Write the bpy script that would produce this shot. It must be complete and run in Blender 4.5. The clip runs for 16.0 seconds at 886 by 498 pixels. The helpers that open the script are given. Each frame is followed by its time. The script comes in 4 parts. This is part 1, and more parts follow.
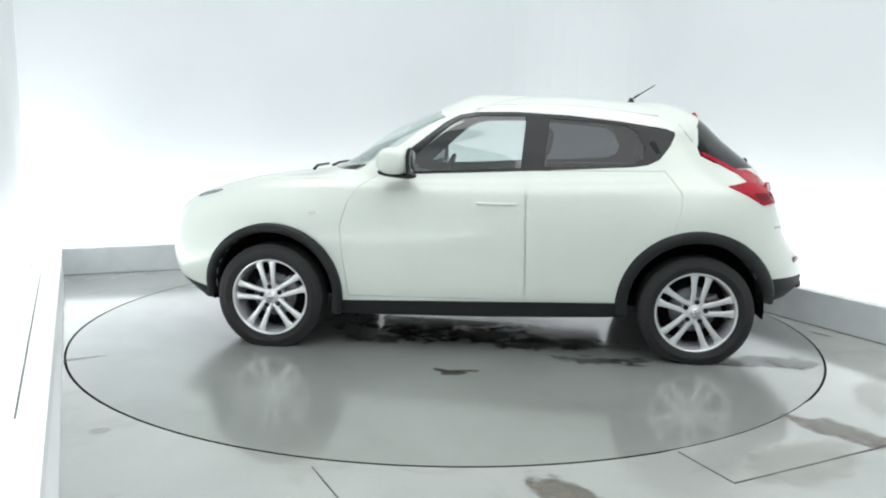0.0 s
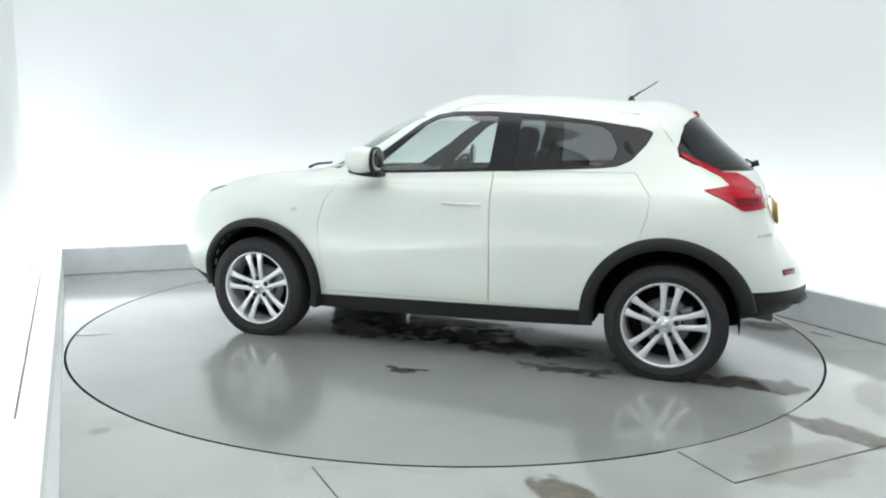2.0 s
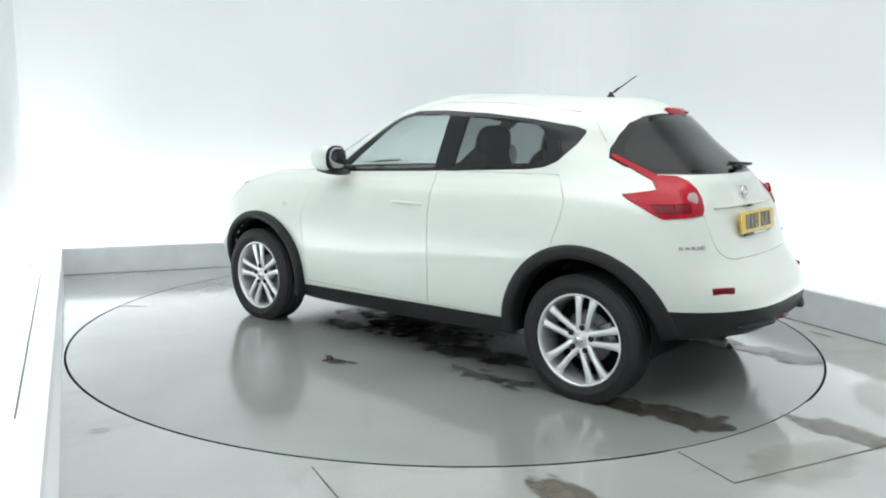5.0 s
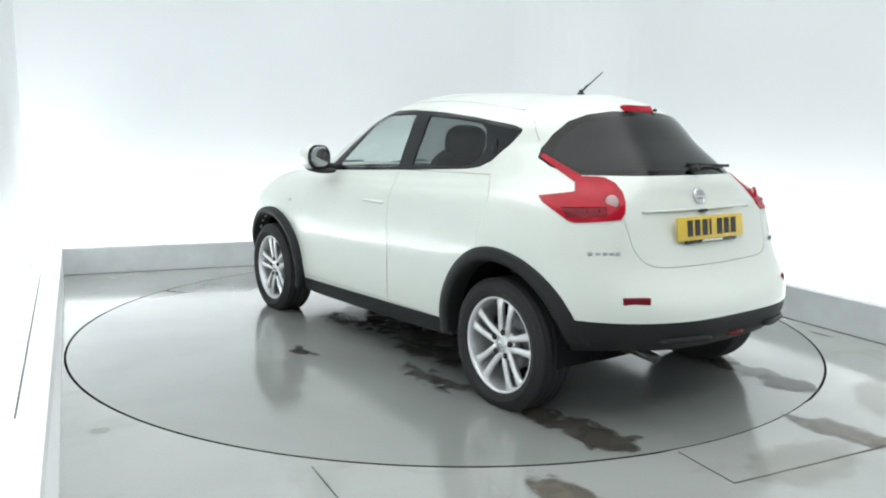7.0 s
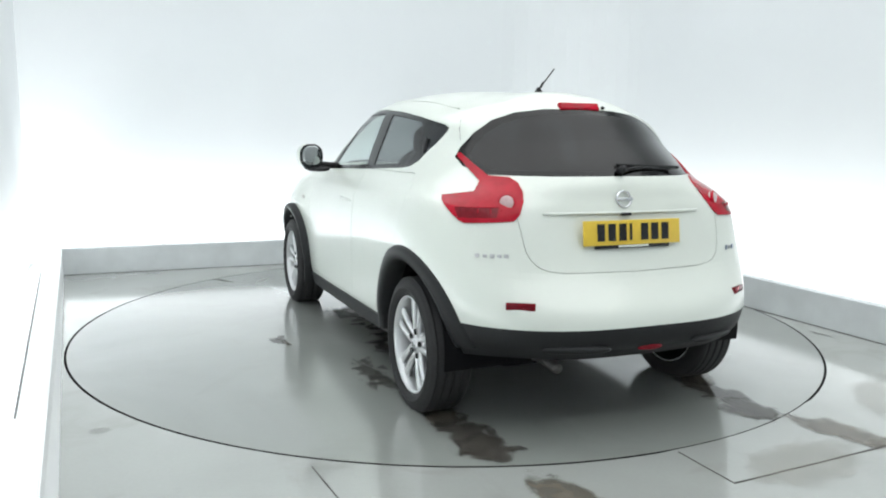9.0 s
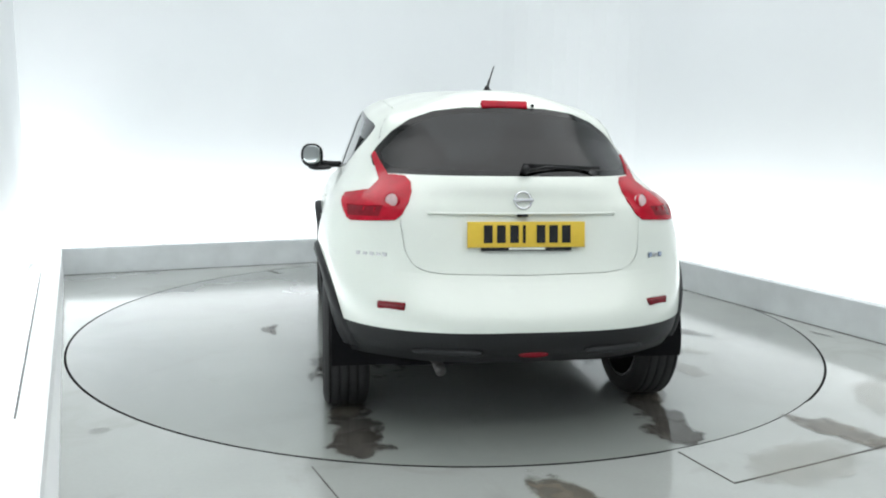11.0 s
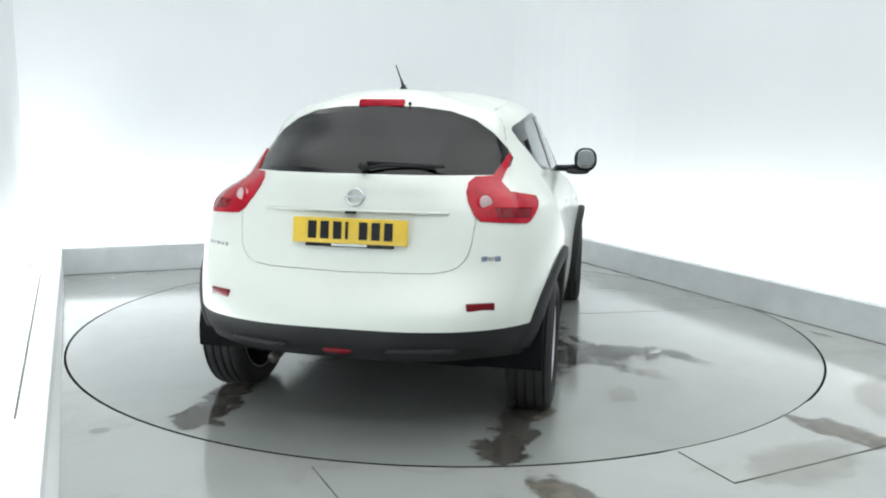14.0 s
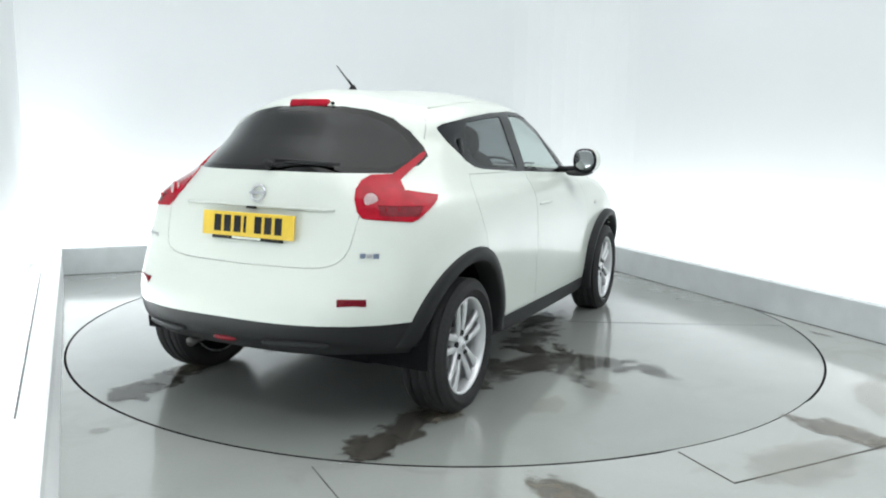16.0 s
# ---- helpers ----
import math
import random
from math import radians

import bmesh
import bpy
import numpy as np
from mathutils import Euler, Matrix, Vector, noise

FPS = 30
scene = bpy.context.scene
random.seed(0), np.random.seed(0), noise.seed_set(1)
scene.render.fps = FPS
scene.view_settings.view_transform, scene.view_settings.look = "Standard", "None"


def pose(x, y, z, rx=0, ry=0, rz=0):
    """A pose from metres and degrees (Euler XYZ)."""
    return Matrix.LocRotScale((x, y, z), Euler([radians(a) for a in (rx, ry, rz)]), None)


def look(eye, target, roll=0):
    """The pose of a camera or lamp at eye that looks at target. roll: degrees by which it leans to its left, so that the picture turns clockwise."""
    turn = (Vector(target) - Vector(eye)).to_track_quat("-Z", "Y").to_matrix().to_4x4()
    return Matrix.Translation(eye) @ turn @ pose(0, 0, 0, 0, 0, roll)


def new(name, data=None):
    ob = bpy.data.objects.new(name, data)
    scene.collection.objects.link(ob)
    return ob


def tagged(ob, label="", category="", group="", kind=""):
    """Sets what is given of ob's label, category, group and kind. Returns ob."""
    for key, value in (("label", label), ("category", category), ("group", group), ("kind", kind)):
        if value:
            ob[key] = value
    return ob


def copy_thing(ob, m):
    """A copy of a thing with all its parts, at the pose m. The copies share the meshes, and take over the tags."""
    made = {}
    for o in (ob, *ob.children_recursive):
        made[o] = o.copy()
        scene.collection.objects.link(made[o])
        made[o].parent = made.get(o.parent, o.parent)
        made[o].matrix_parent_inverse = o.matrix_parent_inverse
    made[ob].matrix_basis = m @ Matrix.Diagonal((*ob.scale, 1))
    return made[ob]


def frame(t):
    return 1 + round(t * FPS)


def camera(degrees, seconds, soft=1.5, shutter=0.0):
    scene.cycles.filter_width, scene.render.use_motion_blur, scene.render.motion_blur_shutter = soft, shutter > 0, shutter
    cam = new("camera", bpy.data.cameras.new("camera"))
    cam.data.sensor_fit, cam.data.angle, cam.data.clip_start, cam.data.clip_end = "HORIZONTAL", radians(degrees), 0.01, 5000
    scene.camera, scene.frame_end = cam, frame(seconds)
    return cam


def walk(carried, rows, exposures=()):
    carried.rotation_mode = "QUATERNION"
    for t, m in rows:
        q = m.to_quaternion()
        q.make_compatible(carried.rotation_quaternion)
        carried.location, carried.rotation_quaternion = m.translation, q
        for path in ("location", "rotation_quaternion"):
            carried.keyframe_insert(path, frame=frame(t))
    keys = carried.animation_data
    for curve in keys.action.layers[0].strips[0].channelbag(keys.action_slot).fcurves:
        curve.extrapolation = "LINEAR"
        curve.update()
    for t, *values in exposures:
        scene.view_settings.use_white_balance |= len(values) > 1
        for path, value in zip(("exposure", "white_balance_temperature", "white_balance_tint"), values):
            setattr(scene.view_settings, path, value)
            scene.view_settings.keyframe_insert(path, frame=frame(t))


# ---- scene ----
cam = camera(60.56, 16.0, soft=2.0)
EYE = (0.0, -5.3235, 1.32)
YAW, PITCH = radians(-0.249), radians(-8.6855)
AIM = (math.sin(YAW) * math.cos(PITCH), EYE[1] + math.cos(YAW) * math.cos(PITCH), EYE[2] + math.sin(PITCH))
walk(cam, [(0, look(EYE, AIM, 0.904)), (16, look(EYE, AIM, 0.904))], [(0, 0.0), (16, 0.0)])

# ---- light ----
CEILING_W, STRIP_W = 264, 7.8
world = bpy.data.worlds.new("world")
world.use_nodes = True
world.node_tree.nodes["Background"].inputs[0].default_value = (0.8, 0.9, 1.0, 1)
world.node_tree.nodes["Background"].inputs[1].default_value = 0.1
scene.world = world


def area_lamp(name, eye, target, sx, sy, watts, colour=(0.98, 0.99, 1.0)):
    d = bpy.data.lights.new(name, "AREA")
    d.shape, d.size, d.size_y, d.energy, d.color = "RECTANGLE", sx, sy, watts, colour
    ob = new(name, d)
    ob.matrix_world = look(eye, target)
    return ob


# room axes: U runs along the back kerb, V away from it towards the camera
ROOM = radians(23.0)
U = Vector((math.cos(ROOM), math.sin(ROOM), 0))
V = Vector((math.sin(ROOM), -math.cos(ROOM), 0))
CORNER = Vector((1.13, 3.31, 0))     # inner corner of back and side kerb


def room(u, v, z=0.0):
    p = CORNER + U * u + V * v
    return Vector((p.x, p.y, z))



# kerb lines lean a little towards each other: u of the inner face at v
def left_u(v):
    return -4.965 + 0.0607 * v


def right_u(v):
    return -0.036 + 0.0355 * v


# one large luminous ceiling panel, unseen, square to the room
# its reach over the camera is added to fill the car's near side
panel_lamp = area_lamp("ceiling_fill_lamp", (0, 0, 4.5), (0, 0, 0), 5.4, 8.4, CEILING_W)
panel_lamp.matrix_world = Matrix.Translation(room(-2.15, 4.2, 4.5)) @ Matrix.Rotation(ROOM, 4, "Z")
# strip lights lying behind the kerbs, tilted to wash the backdrop
for a, b, wide, power, out, lean in (((-5.2, -0.32), (0.2, -0.32), 0.2, 1.15, -V, 41), ((right_u(0) + 0.4, 0.0), (right_u(8) + 0.4, 8.0), 0.2, 1.22, U, 54), ((left_u(0) - 0.24, -0.6), (left_u(7) - 0.26, 7.0), 0.12, 2.5, -U, 38)):
    p, q = room(*a, 0.10), room(*b, 0.10)
    d = bpy.data.lights.new("strip_light", "AREA")
    d.shape, d.size, d.size_y, d.energy, d.color = "RECTANGLE", (q - p).length, wide, STRIP_W * power * (q - p).length, (0.99, 0.995, 1.0)
    ob = new("strip_light", d)
    x = (q - p).normalized()
    away = (out - x * out.dot(x)).normalized()
    z = -(away * math.sin(radians(lean)) + Vector((0, 0, 1)) * math.cos(radians(lean)))
    ob.matrix_world = Matrix.Translation((p + q) / 2) @ Matrix((x, z.cross(x), z)).transposed().to_4x4()


# ---- materials ----
def mat(name, colour, rough=0.5, metal=0.0, coat=0.0, bump=0.0, scale=40.0, vary=0.05, spec=0.5):
    m = bpy.data.materials.new(name)
    m.use_nodes = True
    nt = m.node_tree
    b = nt.nodes["Principled BSDF"]
    b.inputs["Roughness"].default_value, b.inputs["Metallic"].default_value = rough, metal
    b.inputs["Coat Weight"].default_value = coat
    b.inputs["Specular IOR Level"].default_value = spec
    b.inputs["Coat Roughness"].default_value = 0.05
    b.inputs["Base Color"].default_value = (*colour, 1)
    if vary:
        tc = nt.nodes.new("ShaderNodeTexCoord")
        n1 = nt.nodes.new("ShaderNodeTexNoise")
        n1.inputs["Scale"].default_value, n1.inputs["Detail"].default_value = scale, 6
        nt.links.new(tc.outputs["Object"], n1.inputs["Vector"])
        ramp = nt.nodes.new("ShaderNodeValToRGB")
        ramp.color_ramp.elements[0].position, ramp.color_ramp.elements[1].position = 0.3, 0.7
        ramp.color_ramp.elements[0].color = (*[c * (1 - vary) for c in colour], 1)
        ramp.color_ramp.elements[1].color = (*[min(1, c * (1 + vary)) for c in colour], 1)
        nt.links.new(n1.outputs["Fac"], ramp.inputs["Fac"])
        nt.links.new(ramp.outputs["Color"], b.inputs["Base Color"])
        if bump:
            bp = nt.nodes.new("ShaderNodeBump")
            bp.inputs["Strength"].default_value, bp.inputs["Distance"].default_value = bump, 0.002
            nt.links.new(n1.outputs["Fac"], bp.inputs["Height"])
            nt.links.new(bp.outputs["Normal"], b.inputs["Normal"])
    return m


PAINT = mat("white_paint", (0.645, 0.685, 0.628), 0.30, 0, 0.55, vary=0.015, scale=3)
PLASTIC = mat("black_plastic", (0.015, 0.016, 0.017), 0.5, bump=0.2, scale=300, vary=0.15, spec=0.25)
GLOSSBLACK = mat("gloss_black", (0.010, 0.011, 0.013), 0.16, vary=0, spec=0.34)
RUBBER = mat("rubber", (0.024, 0.024, 0.025), 0.65, bump=0.3, scale=200, vary=0.3, spec=0.25)
ALLOY = mat("alloy", (0.70, 0.71, 0.72), 0.30, 0.6, vary=0.04, scale=20)
DARK = mat("dark_lining", (0.007, 0.007, 0.008), 0.9, vary=0.1, spec=0.1)
BADGEBLUE = mat("badge_blue", (0.22, 0.27, 0.36), 0.3, 0.5, vary=0)
STEEL = mat("dull_steel", (0.09, 0.088, 0.085), 0.45, 0.7, vary=0.3, scale=40)
PALELENS = mat("pale_lens", (0.66, 0.65, 0.62), 0.12, vary=0.05)
LAMPGLASS = mat("lamp_glass", (0.30, 0.31, 0.32), 0.06, 0.3, 0.5, vary=0.25, scale=30)
CHROME = mat("chrome", (0.62, 0.63, 0.65), 0.15, 1.0, vary=0)
DISC = mat("brake_steel", (0.22, 0.22, 0.23), 0.4, 0.8, vary=0.1)
YELLOW = mat("plate_yellow", (0.70, 0.485, 0.045), 0.35, vary=0.03)
REDLENS = mat("red_lens", (0.36, 0.003, 0.016), 0.12, 0, 0.0, vary=0.2, scale=14, spec=0.24)
REDDARK = mat("dark_red_lens", (0.16, 0.005, 0.012), 0.16, vary=0.2, scale=60, spec=0.22)
CLEARLENS = mat("clear_lens", (0.56, 0.40, 0.40), 0.10, 0.2, 0.5, vary=0.1, scale=90)
MIRROR = mat("mirror", (0.36, 0.38, 0.38), 0.02, 1.0, vary=0)
TRIM = mat("cabin_trim", (0.05, 0.051, 0.055), 0.8, vary=0.2, scale=60, bump=0.2, spec=0.2)


def glass(name, tint, rough=0.0, gloss=1.0, base=0.04):
    m = bpy.data.materials.new(name)
    m.use_nodes = True
    nt = m.node_tree
    nt.nodes.remove(nt.nodes["Principled BSDF"])
    tr, gl, mx, fr = (nt.nodes.new(n) for n in ("ShaderNodeBsdfTransparent", "ShaderNodeBsdfGlossy", "ShaderNodeMixShader", "ShaderNodeLayerWeight"))
    tr.inputs[0].default_value = (*tint, 1)
    gl.inputs["Color"].default_value = (gloss, gloss, gloss, 1)
    gl.inputs["Roughness"].default_value = rough
    fr.inputs[0].default_value = 0.5
    pw, ma = nt.nodes.new("ShaderNodeMath"), nt.nodes.new("ShaderNodeMath")
    pw.operation, ma.operation = "POWER", "MULTIPLY_ADD"
    pw.inputs[1].default_value, ma.inputs[1].default_value, ma.inputs[2].default_value = 5.0, 0.9, base
    nt.links.new(fr.outputs["Facing"], pw.inputs[0])
    nt.links.new(pw.outputs[0], ma.inputs[0])
    nt.links.new(ma.outputs[0], mx.inputs[0])
    nt.links.new(tr.outputs[0], mx.inputs[1])
    nt.links.new(gl.outputs[0], mx.inputs[2])
    nt.links.new(mx.outputs[0], nt.nodes["Material Output"].inputs[0])
    return m


GLASS = glass("clear_glass", (0.80, 0.87, 0.85), base=0.10)
TINTED = glass("tinted_glass", (0.27, 0.29, 0.30), base=0.045)
BORDER = glass("printed_border", (0.003, 0.003, 0.003), 0.12, base=0.03)
PRIVACY = glass("privacy_glass", (0.016, 0.018, 0.02), 0.28, base=0.034)
WALLMAT = mat("wall_paint", (0.605, 0.635, 0.645), 0.75, vary=0.012, scale=1.2)
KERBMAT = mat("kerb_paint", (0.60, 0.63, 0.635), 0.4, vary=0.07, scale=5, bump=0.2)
# left kerb only: the bright wash on it is put into the base colour
KERBLIT = mat("kerb_lit_paint", (0.86, 0.88, 0.88), 0.4, vary=0.02, scale=3, bump=0.1)


def floor_mat(name, base, damp, stain, seed, rough=(0.05, 0.17)):
    """Painted concrete with wet, smooth areas, faint dirt and fine relief."""
    m = bpy.data.materials.new(name)
    m.use_nodes = True
    nt = m.node_tree
    b = nt.nodes["Principled BSDF"]
    tc = nt.nodes.new("ShaderNodeTexCoord")
    mp = nt.nodes.new("ShaderNodeMapping")
    mp.inputs["Location"].default_value = (seed, seed * 1.7, 0)
    nt.links.new(tc.outputs["Object"], mp.inputs["Vector"])

    def noise_node(scale, detail, distort=0.0):
        n = nt.nodes.new("ShaderNodeTexNoise")
        n.inputs["Scale"].default_value, n.inputs["Detail"].default_value, n.inputs["Distortion"].default_value = scale, detail, distort
        nt.links.new(mp.outputs["Vector"], n.inputs["Vector"])
        return n

    def ramp(src, p0, p1, c0, c1):
        r = nt.nodes.new("ShaderNodeValToRGB")
        e = r.color_ramp.elements
        e[0].position, e[1].position, e[0].color, e[1].color = p0, p1, (*c0, 1), (*c1, 1)
        nt.links.new(src.outputs["Fac"], r.inputs["Fac"])
        return r

    def mix(fac, c1, c2):
        n = nt.nodes.new("ShaderNodeMix")
        n.data_type = "RGBA"
        nt.links.new(fac.outputs[0], n.inputs["Factor"])
        nt.links.new(c1.outputs["Color"] if "Color" in c1.outputs else c1.outputs[2], n.inputs[6])
        nt.links.new(c2.outputs["Color"], n.inputs[7])
        return n

    large, mid, fine = noise_node(0.8, 5, 0.6), noise_node(2.3, 8, 1.2), noise_node(60, 3)
    body = ramp(large, 0.3, 0.7, [c * 0.90 for c in base], [c * 1.08 for c in base])
    dirt = nt.nodes.new("ShaderNodeRGB")
    dirt.outputs[0].default_value = (*stain, 1)
    patch = ramp(mid, 0.56, 0.80, (0, 0, 0), (damp, damp, damp))
    grain = ramp(fine, 0.35, 0.7, (0, 0, 0), (0.05, 0.05, 0.05))
    first = mix(patch, body, dirt)
    n2 = nt.nodes.new("ShaderNodeMix")
    n2.data_type = "RGBA"
    nt.links.new(grain.outputs[0], n2.inputs["Factor"])
    nt.links.new(first.outputs[2], n2.inputs[6])
    n2.inputs[7].default_value = (*stain, 1)
    nt.links.new(n2.outputs[2], b.inputs["Base Color"])
    b.inputs["Specular IOR Level"].default_value, b.inputs["IOR"].default_value = 0.85, 1.55
    b.inputs["Coat Weight"].default_value, b.inputs["Coat IOR"].default_value, b.inputs["Coat Roughness"].default_value = 0.45, 1.33, 0.11
    rr = ramp(large, 0.38, 0.62, [rough[0]] * 3, [rough[1]] * 3)
    nt.links.new(rr.outputs[0], b.inputs["Roughness"])
    bp = nt.nodes.new("ShaderNodeBump")
    bp.inputs["Strength"].default_value, bp.inputs["Distance"].default_value = 0.12, 0.0012
    nt.links.new(mid.outputs["Fac"], bp.inputs["Height"])
    nt.links.new(bp.outputs["Normal"], b.inputs["Normal"])
    return m


FLOORMAT = floor_mat("floor_paint", (0.365, 0.382, 0.364), 0.35, (0.20, 0.19, 0.165), 3.1)
TABLEMAT = floor_mat("table_paint", (0.275, 0.293, 0.275), 0.25, (0.20, 0.20, 0.185), 7.4, (0.11, 0.22))


def stain_mat(name, colour, rough, cover, edge=(0.68, 0.98), swirl=0.3, gain=1.0, grain=9):
    """A dirt mark that thins out unevenly towards its rim."""
    m = mat(name, colour, rough, vary=0.4, scale=12)
    nt = m.node_tree
    at = nt.nodes.new("ShaderNodeAttribute")
    at.attribute_name = "wet"
    tc = nt.nodes.new("ShaderNodeTexCoord")
    n = nt.nodes.new("ShaderNodeTexNoise")
    n.inputs["Scale"].default_value, n.inputs["Detail"].default_value = grain, 8
    n.inputs["Distortion"].default_value = swirl
    nt.links.new(tc.outputs["Object"], n.inputs["Vector"])
    add = nt.nodes.new("ShaderNodeMath")
    add.operation = "ADD"
    nt.links.new(at.outputs["Fac"], add.inputs[0])
    wide = nt.nodes.new("ShaderNodeMath")
    wide.operation = "MULTIPLY_ADD"
    wide.inputs[1].default_value, wide.inputs[2].default_value = gain, 0.5 - 0.5 * gain
    nt.links.new(n.outputs["Fac"], wide.inputs[0])
    nt.links.new(wide.outputs[0], add.inputs[1])
    mr = nt.nodes.new("ShaderNodeMapRange")
    mr.interpolation_type = "SMOOTHSTEP"
    mr.inputs["From Min"].default_value, mr.inputs["From Max"].default_value, mr.inputs["To Max"].default_value = edge[0], edge[1], cover
    nt.links.new(add.outputs[0], mr.inputs["Value"])
    nt.links.new(mr.outputs[0], nt.nodes["Principled BSDF"].inputs["Alpha"])
    return m


PUDDLE = stain_mat("wet_dirt", (0.080, 0.074, 0.065), 0.07, 0.80, (0.66, 0.94), 0.4, 1.5, 8)
FAINT = stain_mat("faint_dirt", (0.26, 0.25, 0.245), 0.2, 0.35)
DAMP = stain_mat("damp_dirt", (0.16, 0.145, 0.118), 0.16, 0.78, (0.64, 0.98), 0.5, 1.4, 10)
FILM = stain_mat("water_film", (0.085, 0.083, 0.075), 0.05, 0.62, (0.68, 1.10), 0.9, 2.3, 7)
BEIGE = stain_mat("dried_dirt", (0.33, 0.31, 0.265), 0.2, 0.28)
ENDMAT = mat("bounce_wall_paint", (0.60, 0.625, 0.635), 0.8, vary=0.04, scale=2)
JOINT = mat("joint", (0.10, 0.10, 0.095), 0.8, vary=0.2)


# ---- mesh helpers ----
def finish(bm, name, material, parent=None, label="", smooth=True):
    me = bpy.data.meshes.new(name)
    bm.to_mesh(me)
    bm.free()
    if smooth:
        me.shade_smooth()
    for m in material if isinstance(material, (list, tuple)) else [material]:
        me.materials.append(m)
    ob = new(name, me)
    if parent:
        ob.parent = parent
    if label:
        ob["label"] = label
    return ob


def part(name, bm, material, parent, label="", smooth=True):
    return finish(bm, name, material, parent, label, smooth)


def add_box(bm, size, m=Matrix(), bevel=0.0):
    g = bmesh.ops.create_cube(bm, size=1.0, matrix=m @ Matrix.Diagonal((*size, 1)))
    if bevel:
        vs = set(g["verts"])
        es = [e for e in bm.edges if e.verts[0] in vs and e.verts[1] in vs]
        bmesh.ops.bevel(bm, geom=es, offset=bevel, segments=2, profile=0.6, affect="EDGES")


def lathe(bm, prof, n=48, m=Matrix(), closed=False):
    """Turns the profile of (radius, along) points round the local y axis."""
    rings = []
    for k in range(n):
        a = 2 * math.pi * k / n
        rings.append([bm.verts.new(m @ Vector((r * math.cos(a), h, r * math.sin(a)))) for r, h in prof])
    cnt = len(prof)
    for k in range(n):
        p, q = rings[k], rings[(k + 1) % n]
        for i in range(cnt if closed else cnt - 1):
            j = (i + 1) % cnt
            bm.faces.new((p[i], p[j], q[j], q[i]))


# ---- room ----
def slab(name, corners, z0, z1, material, bevel=0.0, batter=None):
    """A prism; batter leans the top edge over the third corner, so that one face slopes."""
    bm = bmesh.new()
    lo = [bm.verts.new((p.x, p.y, z0)) for p in corners]
    tops = [p + batter if batter and k == 2 else p for k, p in enumerate(corners)]
    hi = [bm.verts.new((p.x, p.y, z1)) for p in tops]
    n = len(corners)
    bm.faces.new(lo[::-1])
    bm.faces.new(hi)
    for i in range(n):
        bm.faces.new((lo[i], lo[(i + 1) % n], hi[(i + 1) % n], hi[i]))
    bmesh.ops.recalc_face_normals(bm, faces=bm.faces)
    if bevel:
        bmesh.ops.bevel(bm, geom=[e for e in bm.edges if e.verts[0].co.z > z1 - 1e-4 and e.verts[1].co.z > z1 - 1e-4], offset=bevel, segments=2, affect="EDGES")
    return finish(bm, name, material, smooth=False)


KH = 0.24
TABLE_R = 2.45


def patch_outline(cx, cy, rx, ry, turn, seed, n=40, rough=0.3):
    """An irregular blot, as points on the floor."""
    out = []
    for k in range(n):
        a = 2 * math.pi * k / n
        w = 1 + rough * noise.noise(Vector((math.cos(a) * 1.6 + seed, math.sin(a) * 1.6, seed * .7))) + rough * .6 * noise.noise(Vector((math.cos(a) * 5 + seed, math.sin(a) * 5, 3.0)))
        x, y = rx * w * math.cos(a), ry * w * math.sin(a)
        c, s_ = math.cos(radians(turn)), math.sin(radians(turn))
        out.append((cx + x * c - y * s_, cy + x * s_ + y * c))
    return out


def blot(name, pts, material, parent=None, z=0.0, h=0.0025):
    bm = bmesh.new()
    wet = bm.verts.layers.float.new("wet")
    cx, cy = sum(p[0] for p in pts) / len(pts), sum(p[1] for p in pts) / len(pts)
    n = len(pts)
    rings = []
    for f, k, w in ((1.25, 0.0, 0.0), (1.18, 1.0, 0.06), (.85, 1.0, 0.32), (.5, 1.0, 0.6), (.2, 1.0, 0.7)):
        row = [bm.verts.new((cx + (x - cx) * f, cy + (y - cy) * f, z + h * k)) for x, y in pts]
        for v in row:
            v[wet] = w
        rings.append(row)
    for a, b in zip(rings, rings[1:]):
        for k in range(n):
            bm.faces.new((a[k], a[(k + 1) % n], b[(k + 1) % n], b[k]))
    bm.faces.new(rings[-1])
    bmesh.ops.recalc_face_normals(bm, faces=bm.faces)
    return finish(bm, name, material, parent, smooth=False)


def strip(name, pts, width, material, parent=None, z=0.0, h=0.003):
    """A thin joint line along the points."""
    bm = bmesh.new()
    for (x0, y0), (x1, y1) in zip(pts, pts[1:]):
        d = Vector((x1 - x0, y1 - y0, 0))
        add_box(bm, (d.length, width, h), pose((x0 + x1) / 2, (y0 + y1) / 2, z + h / 2, 0, 0, math.degrees(math.atan2(d.y, d.x))))
    return finish(bm, name, material, parent, smooth=False)


